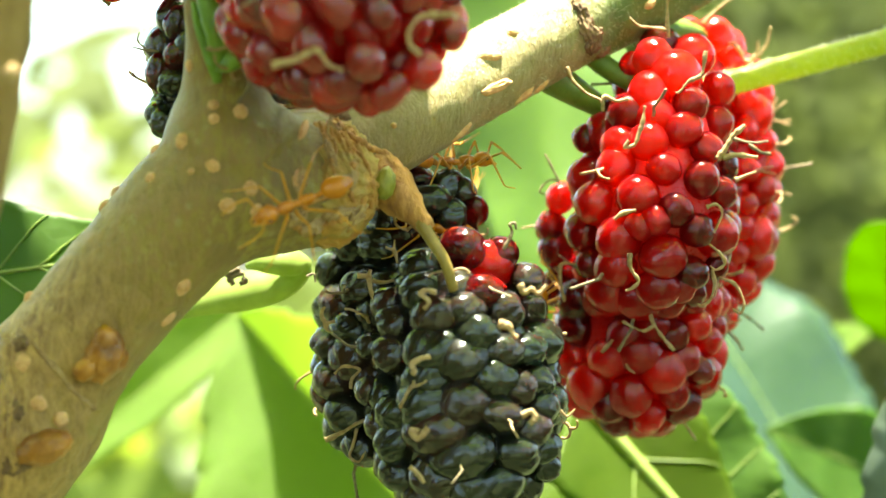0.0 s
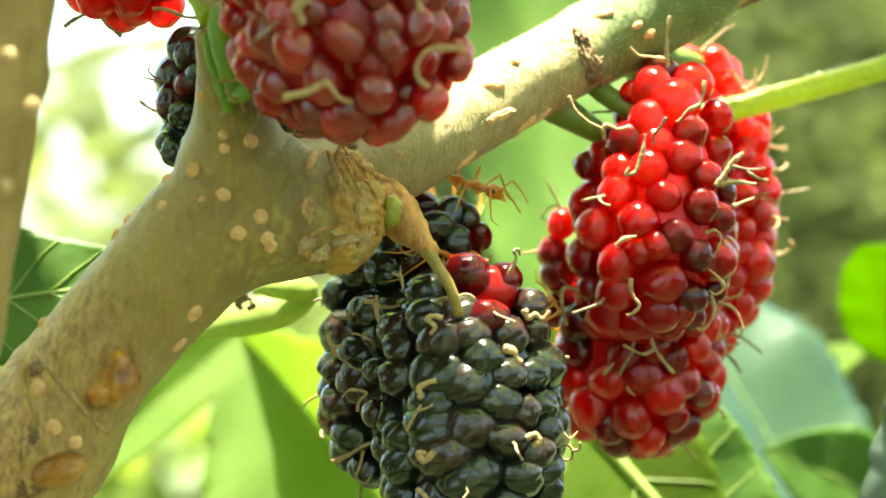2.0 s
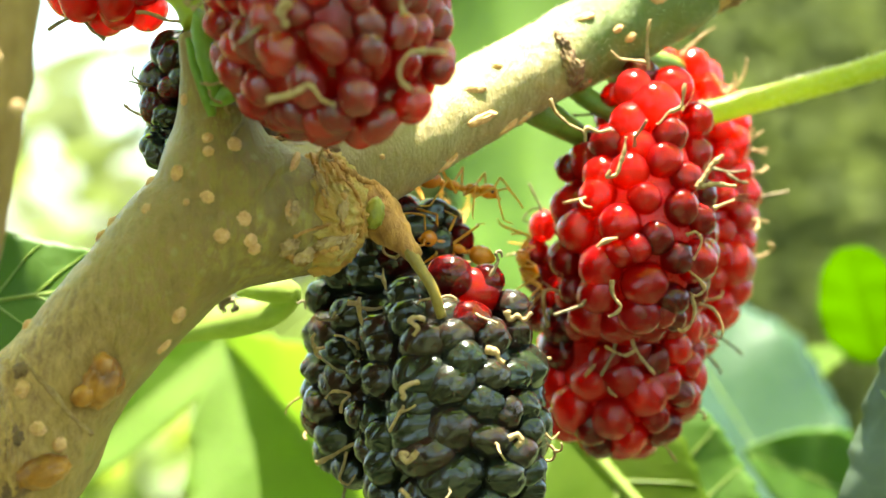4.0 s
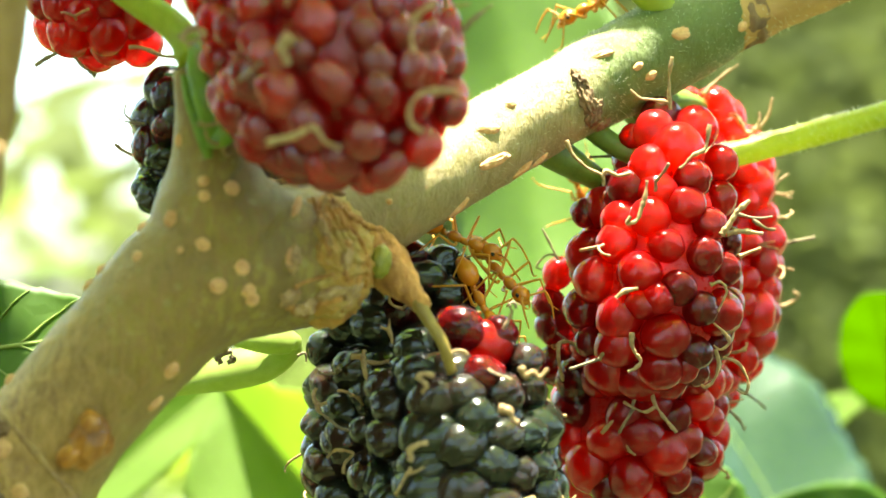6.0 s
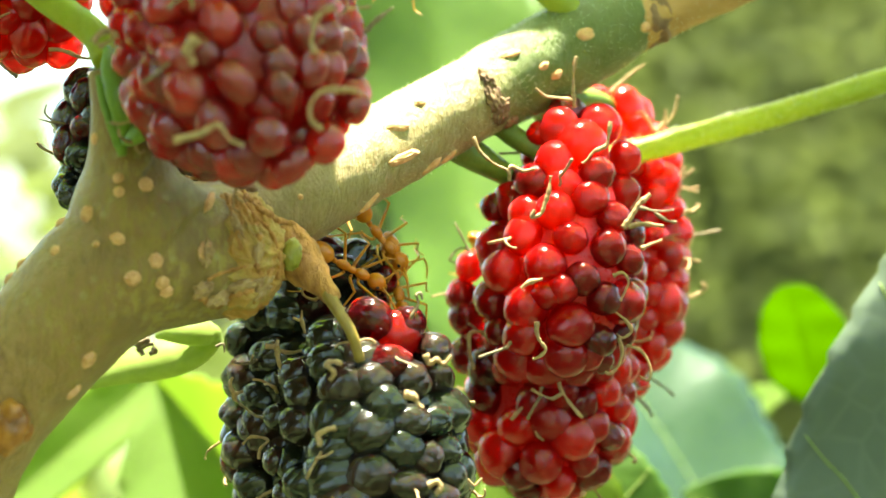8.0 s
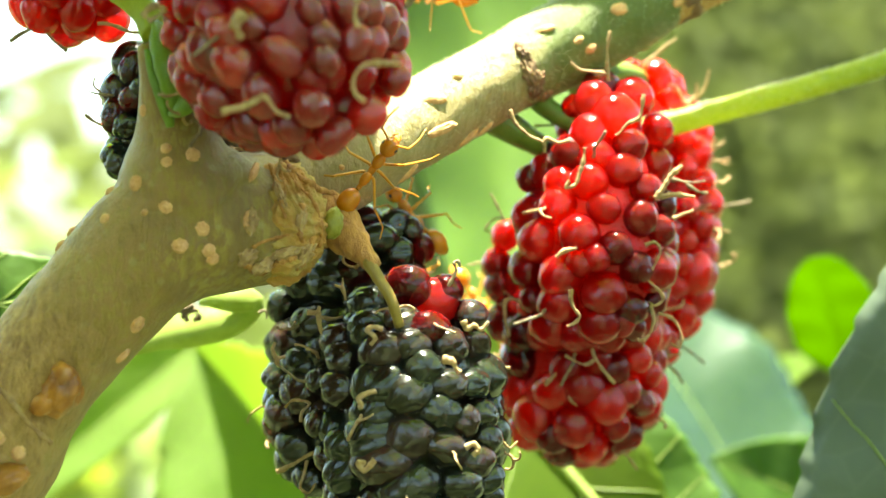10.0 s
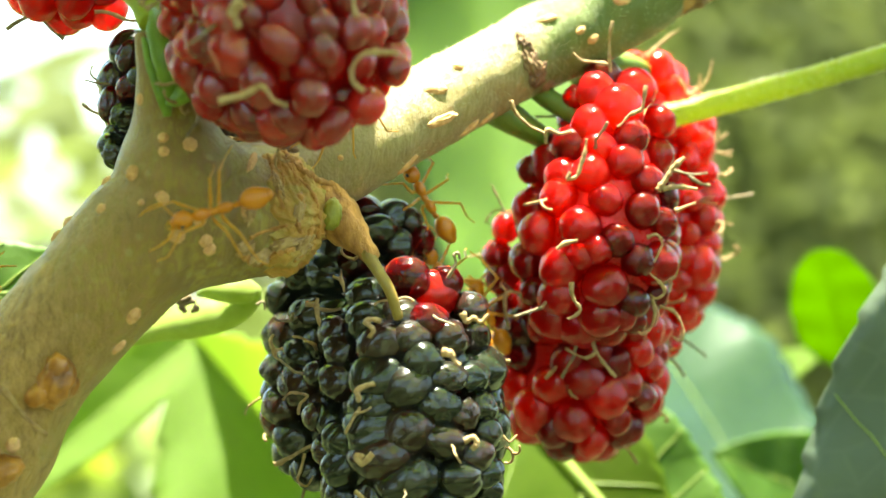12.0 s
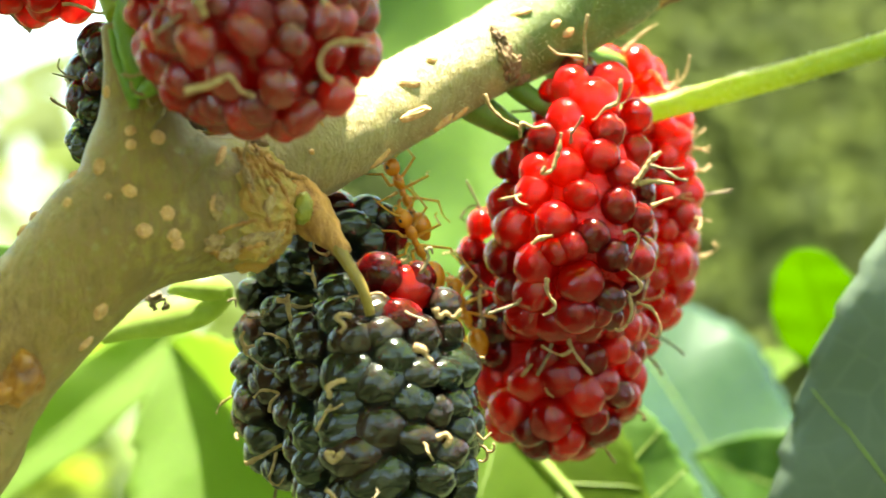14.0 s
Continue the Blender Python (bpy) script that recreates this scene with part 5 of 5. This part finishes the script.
def motions():
    first = build_ant()
    ant = [first] + [copy_thing(first, Matrix.Identity(4)) for _ in range(7)]
    labels = ("orange weaver ant running down the twig", "orange weaver ant crossing the knot of the twig", "orange weaver ant clinging between twig and black fruit",
              "orange weaver ant on the black fruit, half hidden", "orange weaver ant among others on the black fruit", "orange weaver ant between the black and red fruit",
              "sunlit orange weaver ant behind the twig", "orange weaver ant on the deep green leaf")
    for a, label in zip(ant, labels):
        tagged(a, label)
    front, under, side = (0.1, -1, 0.35), (0.4, -0.6, -0.7), (0.5, -0.7, 0.2)

    def stride(a, spans):
        """Legs swing by turns while the ant runs."""
        for i, leg in enumerate([o for o in a.children if o.name.startswith("leg")]):
            hip = leg.matrix_basis.copy()
            rows = [(0, hip)]
            for t0, t1 in spans:
                n = round((t1 - t0) / 0.1)
                rows += [(t0 + 0.1 * k, hip @ Matrix.Rotation((0.38 if (k + i) % 2 else -0.38) * (0 < k < n), 4, "Z")) for k in range(n + 1) if t0 + 0.1 * k > rows[-1][0]]
            walk(leg, rows + [(14, hip)])

    walk(ant[0], [
        (0, stance((-11.2, -33.0, 2.0), (-6.1, -31.0, 4.2), front)), (0.2, stance((-12.9, -33.5, 1.7), (-7.7, -32.5, 3.5), front)), (0.4, stance((-13.7, -34.0, 0.5), (-8.9, -33.0, 2.9), front)),
        (0.6, stance((-17.6, -34.0, -1.1), (-12.0, -34.0, 1.1), front)), (0.8, stance((-24.8, -33.0, -0.6), (-19.0, -33.5, 1.2), front)), (1.0, stance((-26.5, -31.0, -0.6), (-20.6, -32.0, 2.1), front)),
        (1.2, stance((-25.7, -30.0, -0.9), (-20.5, -31.5, 1.9), front)), (1.4, stance((-27.8, -30.0, -2.1), (-22.8, -31.0, 1.1), front)), (1.6, stance((-30.9, -30.0, -2.9), (-25.9, -30.5, -1.1), front)),
        (1.9, stance((-34.5, -30.0, -4.0), (-30.2, -30.0, -2.9), front)), (2.5, stance((-33.8, -30.0, -4.8), (-28.8, -30.0, -3.7), front)), (3.2, stance((-33.3, -30.0, -5.4), (-28.5, -30.0, -4.0), front)),
        (4, stance((-40.8, -29.0, -7.6), (-35.7, -29.0, -5.8), front)), (14, stance((-42.7, -29.0, -8.4), (-37.5, -29.0, -6.5), front))])
    stride(ant[0], [(0, 2.0), (3.2, 4.0)])
    walk(ant[1], [
        (0, stance((0.2, -8.0, 9.3), (-3.2, -8.0, 5.1), side)), (8.2, stance((0.9, -10.0, 10.7), (-2.4, -12.0, 6.5), side)), (10.3, stance((-0.9, -26.0, 8.7), (-2.1, -25.0, 6.6), front)),
        (10.6, stance((-2.3, -27.0, 11.0), (-2.7, -25.5, 8.0), front)), (11.0, stance((-4.2, -28.0, 11.2), (-4.1, -27.0, 8.0), front)), (11.4, stance((-5.9, -29.0, 10.9), (-3.3, -28.0, 9.3), front)),
        (11.6, stance((-8.3, -31.0, 6.7), (-4.4, -28.0, 9.0), front)), (11.8, stance((-8.8, -33.0, 4.1), (-4.6, -31.0, 6.5), front)), (12.0, stance((-13.3, -33.5, 3.6), (-7.6, -33.0, 5.4), front)),
        (12.2, stance((-17.6, -34.0, 2.2), (-12.1, -33.5, 4.4), front)), (12.4, stance((-23.0, -34.0, 0.4), (-17.5, -34.0, 1.9), front)), (12.6, stance((-24.2, -33.0, -1.1), (-19.0, -33.5, 0.7), front)),
        (12.8, stance((-25.5, -33.0, -1.4), (-20.6, -33.5, 0.1), front)), (13.0, stance((-26.0, -33.0, -0.6), (-21.0, -33.0, 0.7), front)), (13.3, stance((-26.8, -33.0, -1.4), (-22.1, -33.0, -0.2), front)),
        (13.6, stance((-29.8, -32.5, -2.0), (-25.0, -33.0, -0.1), front)), (14, stance((-29.0, -32.5, -6.0), (-24.4, -33.0, -4.6), front))])
    stride(ant[1], [(10.3, 14.0)])
    walk(ant[2], [
        (0, stance((2.1, -13.0, 6.4), (-0.8, -14.0, 6.3), (0.1, -0.35, 0.9))), (1.5, stance((3.0, -13.0, 6.2), (-0.7, -12.0, 7.8), (0.1, -0.35, 0.9))), (3.2, stance((3.0, -13.0, 6.0), (-0.4, -14.0, 6.8), (0.1, -0.35, 0.9))),
        (5.3, stance((5.3, -13.0, 6.9), (2.2, -14.0, 7.5), (0.1, -0.35, 0.9))), (6.0, stance((2.9, -14.0, 5.6), (0.2, -14.0, 6.8), (0.2, -0.6, 0.7))), (6.5, stance((3.1, -14.0, 5.2), (0.5, -14.0, 7.0), (0.3, -0.7, 0.5))),
        (7.5, stance((4.4, -14.0, 3.6), (1.2, -15.0, 6.2), (0.4, -0.8, 0.4))), (8.2, stance((2.9, -13.0, 4.8), (0.9, -14.0, 7.6), (0.4, -0.8, 0.4))), (9.0, stance((5.0, -12.0, 6.1), (2.1, -13.0, 5.2), (0.4, -0.8, 0.4))),
        (9.7, stance((0.9, -13.0, 6.0), (2.6, -12.5, 3.1), (0.4, -0.8, 0.4))), (10.3, stance((0.7, -13.0, 7.0), (3.6, -12.5, 4.2), (0.5, -0.8, 0.2))), (11, stance((2.4, -13.0, 7.9), (3.8, -12.5, 3.0), (0.5, -0.8, 0.2))),
        (12.5, stance((1.3, -13.0, 7.5), (4.1, -12.5, 3.9), (0.5, -0.8, 0.2))), (14, stance((2.0, -13.0, 7.9), (4.2, -12.5, 3.5), (0.5, -0.8, 0.2)))])
    walk(ant[3], [
        (0, stance((-1.5, -17.0, 1.9), (0.7, -15.5, 1.3), (0.1, -0.9, 0.4))), (3.2, stance((-0.8, -17.0, 2.1), (1.7, -15.5, 1.3), (0.1, -0.9, 0.4))), (5.3, stance((3.1, -14.5, 3.3), (4.8, -13.0, 2.9), (0.1, -0.9, 0.4))),
        (6.5, stance((3.0, -16.0, 0.9), (0.3, -18.0, 1.7), (0.1, -0.9, 0.4))), (8.2, stance((0.9, -17.0, 3.2), (-1.1, -18.0, 4.3), (0.1, -0.9, 0.4))), (10.3, stance((1.5, -9.0, 1.5), (3.7, -8.0, -1.8), (0.3, -0.9, 0.4))),
        (12, stance((3.4, -11.5, 1.0), (5.2, -11.0, -1.4), (0.3, -0.9, 0.4))), (13.3, stance((3.4, -14.0, 2.6), (5.0, -13.0, 0.0), (0.4, -0.8, 0.3))), (14, stance((3.3, -14.5, 3.4), (4.8, -13.5, 0.7), (0.4, -0.8, 0.3)))])
    walk(ant[4], [
        (0, stance((0.7, 2.0, 4.9), (-1.1, 3.0, 0.9), side)), (5, stance((1.1, 2.0, 4.7), (-0.7, 3.0, 2.0), side)), (5.6, stance((5.1, -11.0, 4.1), (3.1, -9.0, 7.0), side)), (6.5, stance((5.4, -14.0, 0.6), (3.2, -13.0, 2.6), side)),
        (7.5, stance((5.6, -14.0, 1.3), (3.2, -13.0, 4.7), side)), (8.2, stance((3.1, -13.0, 0.8), (2.7, -12.0, 4.8), side)), (9.4, stance((8.0, 4.0, -0.7), (5.8, 6.0, 2.0), side)), (14, stance((6.8, 6.0, -6.1), (4.4, 6.0, -3.3), side))])
    walk(ant[5], [
        (0, stance((7.1, -9.0, -3.2), (7.9, -5.0, -6.7), side)), (3.2, stance((6.4, -10.0, -1.5), (7.9, -5.5, -4.8), side)), (5.3, stance((8.8, -9.0, 9.4), (7.2, -8.0, 10.5), side)), (5.6, stance((11.5, -3.0, 9.4), (9.5, -4.0, 11.0), side)),
        (6.5, stance((11.5, 4.0, 7.0), (11.1, 4.0, 11.0), side)), (9.8, stance((11.9, 2.0, 1.0), (11.8, 2.0, -2.7), side)), (11, stance((6.8, -10.0, -1.3), (7.9, -9.0, -3.5), side)), (14, stance((6.9, -10.0, -1.4), (8.2, -9.0, -4.3), side))])
    walk(ant[6], [
        (0, stance((22.2, -3.0, 32.8), (25.5, -3.0, 35.3), (0, -0.4, 0.9))), (5.5, stance((17.1, -3.0, 26.8), (20.5, -3.0, 29.4), (0, -0.4, 0.9))), (6.0, stance((9.9, -4.0, 22.9), (13.6, -4.0, 25.0), (0, -0.4, 0.9))),
        (6.2, stance((10.3, -4.0, 22.2), (14.1, -4.0, 24.0), (0, -0.4, 0.9))), (6.5, stance((9.3, -2.0, 24.9), (13.0, -3.0, 24.2), (0, -0.5, 0.9))), (6.9, stance((9.1, -1.0, 26.3), (12.7, -2.0, 25.2), (0, -0.5, 0.9))),
        (7.3, stance((6.4, -1.0, 26.6), (10.2, -2.0, 25.1), (0, -0.5, 0.9))), (7.5, stance((5.2, -1.0, 27.8), (8.8, -2.0, 26.2), (0, -0.5, 0.9))), (8.2, stance((1.4, -1.0, 26.7), (4.9, -2.0, 25.6), (0, -0.5, 0.9))),
        (9.5, stance((2.7, -8.0, 24.3), (6.1, -8.0, 23.0), (0, -0.5, 0.9))), (10.3, stance((0.7, -12.0, 18.9), (4.1, -11.0, 19.6), (0, -0.7, 0.7))), (10.5, stance((0.3, -16.0, 16.5), (3.4, -15.0, 17.5), (0, -0.8, 0.6))),
        (10.7, stance((-1.1, -20.0, 15.8), (2.0, -18.0, 17.2), (0, -0.9, 0.4))), (11, stance((-1.3, -23.0, 11.6), (0.6, -21.0, 14.5), (0, -1, 0.2))), (11.4, stance((-4.1, -27.0, 10.9), (-1.6, -25.0, 12.4), (0, -1, 0.2))),
        (14, stance((-4.9, -27.0, 12.6), (-2.3, -25.5, 14.2), (0, -1, 0.2)))])
    stride(ant[6], [(5.5, 7.6), (10.0, 11.4)])
    walk(ant[7], [
        (0, stance((-48.5, -14.0, -9.1), (-44.4, -14.0, -7.1), front)), (10.3, stance((-42.4, -14.0, -5.5), (-38.3, -14.0, -3.8), front)), (11, stance((-31.6, -16.0, -1.2), (-35.4, -15.0, -2.4), front)),
        (12.5, stance((-28.1, -17.0, -0.9), (-33.1, -16.0, -2.6), front)), (13.5, stance((-29.4, -17.0, -1.4), (-34.3, -16.0, -2.9), front)), (14, stance((-29.1, -17.0, -3.3), (-34.1, -16.0, -4.5), front))])
    for a in ant:
        a.rotation_mode = "QUATERNION"


# ---- surroundings ----
def surroundings():
    bm = bmesh.new()
    bmesh.ops.create_grid(bm, x_segments=60, y_segments=60, size=60000)
    for v in bm.verts:
        v.co.z = -1200 + 40 * noise.noise(v.co * 0.0007)
    tagged(new("ground", mesh("ground", bm, EARTH)), "weedy ground under the shrub", "ground", kind="structure")
    rnd = random.Random(5)
    def clump(bm, at, spread, n, size):
        for _ in range(n):
            p = Vector(at) + Vector([rnd.gauss(0, s) for s in spread])
            x = Vector((rnd.uniform(-1, 1), rnd.uniform(-1, 1), rnd.uniform(-1, 0.4))).normalized()
            y = x.cross(Vector((rnd.uniform(-1, 1), rnd.uniform(-1, 1), 1))).normalized()
            L, w_ = size * rnd.uniform(0.6, 1.2), size * rnd.uniform(0.25, 0.4)
            q = [p, p + x * L * 0.35 + y * w_, p + x * L * 0.8 + y * w_ * 0.6, p + x * L, p + x * L * 0.8 - y * w_ * 0.6, p + x * L * 0.35 - y * w_]
            bm.faces.new([bm.verts.new(v) for v in q])
    bm = bmesh.new()
    for i in range(60):
        clump(bm, (rnd.uniform(60, 900), rnd.uniform(1700, 2600), rnd.uniform(-700, 700)), (170, 150, 170), 800, 20)
    for i in range(170):
        clump(bm, (rnd.uniform(60, 1400), rnd.uniform(3000, 3800), rnd.uniform(-900, 1100)), (220, 220, 220), 240, 110)
    for i in range(24):
        for k in range(38):
            clump(bm, (70 * i, rnd.uniform(4200, 4700), 70 * k - 1200), (30, 60, 30), 3, 170)
    # Unseen shrubs added beside and behind the camera to darken reflections and fill.
    for i in range(60):
        a = rnd.uniform(math.radians(60), math.radians(300))
        clump(bm, (1300 * math.sin(a), 1300 * math.cos(a), rnd.uniform(-900, 700)), (170, 170, 170), 60, 130)
    for i in range(7):
        clump(bm, (rnd.uniform(-330, -170), rnd.uniform(1000, 1500), rnd.uniform(0, 130)), (35, 60, 30), 9, 60)
    tagged(new("far_foliage", mesh("far_foliage", bm, LEAF_OLIVE, smooth=False)), "leafy shrubs far behind, out of focus, and unseen ones added round the camera", "foliage", kind="stuff")
    bm = bmesh.new()
    for i in range(24):
        clump(bm, (rnd.uniform(-800, 200), rnd.uniform(900, 1500), rnd.uniform(-800, -90)), (110, 110, 80), 110, 80)
    tagged(new("bright_foliage", mesh("bright_foliage", bm, LEAF_BACK, smooth=False)), "sunlit green shrubs behind, out of focus", "foliage", kind="stuff")


twig()
shaded_stem()
right_stalk()
bract_pod()
dry_twig()
mulberries()
leaves()
surroundings()
unseen_crown()
motions()
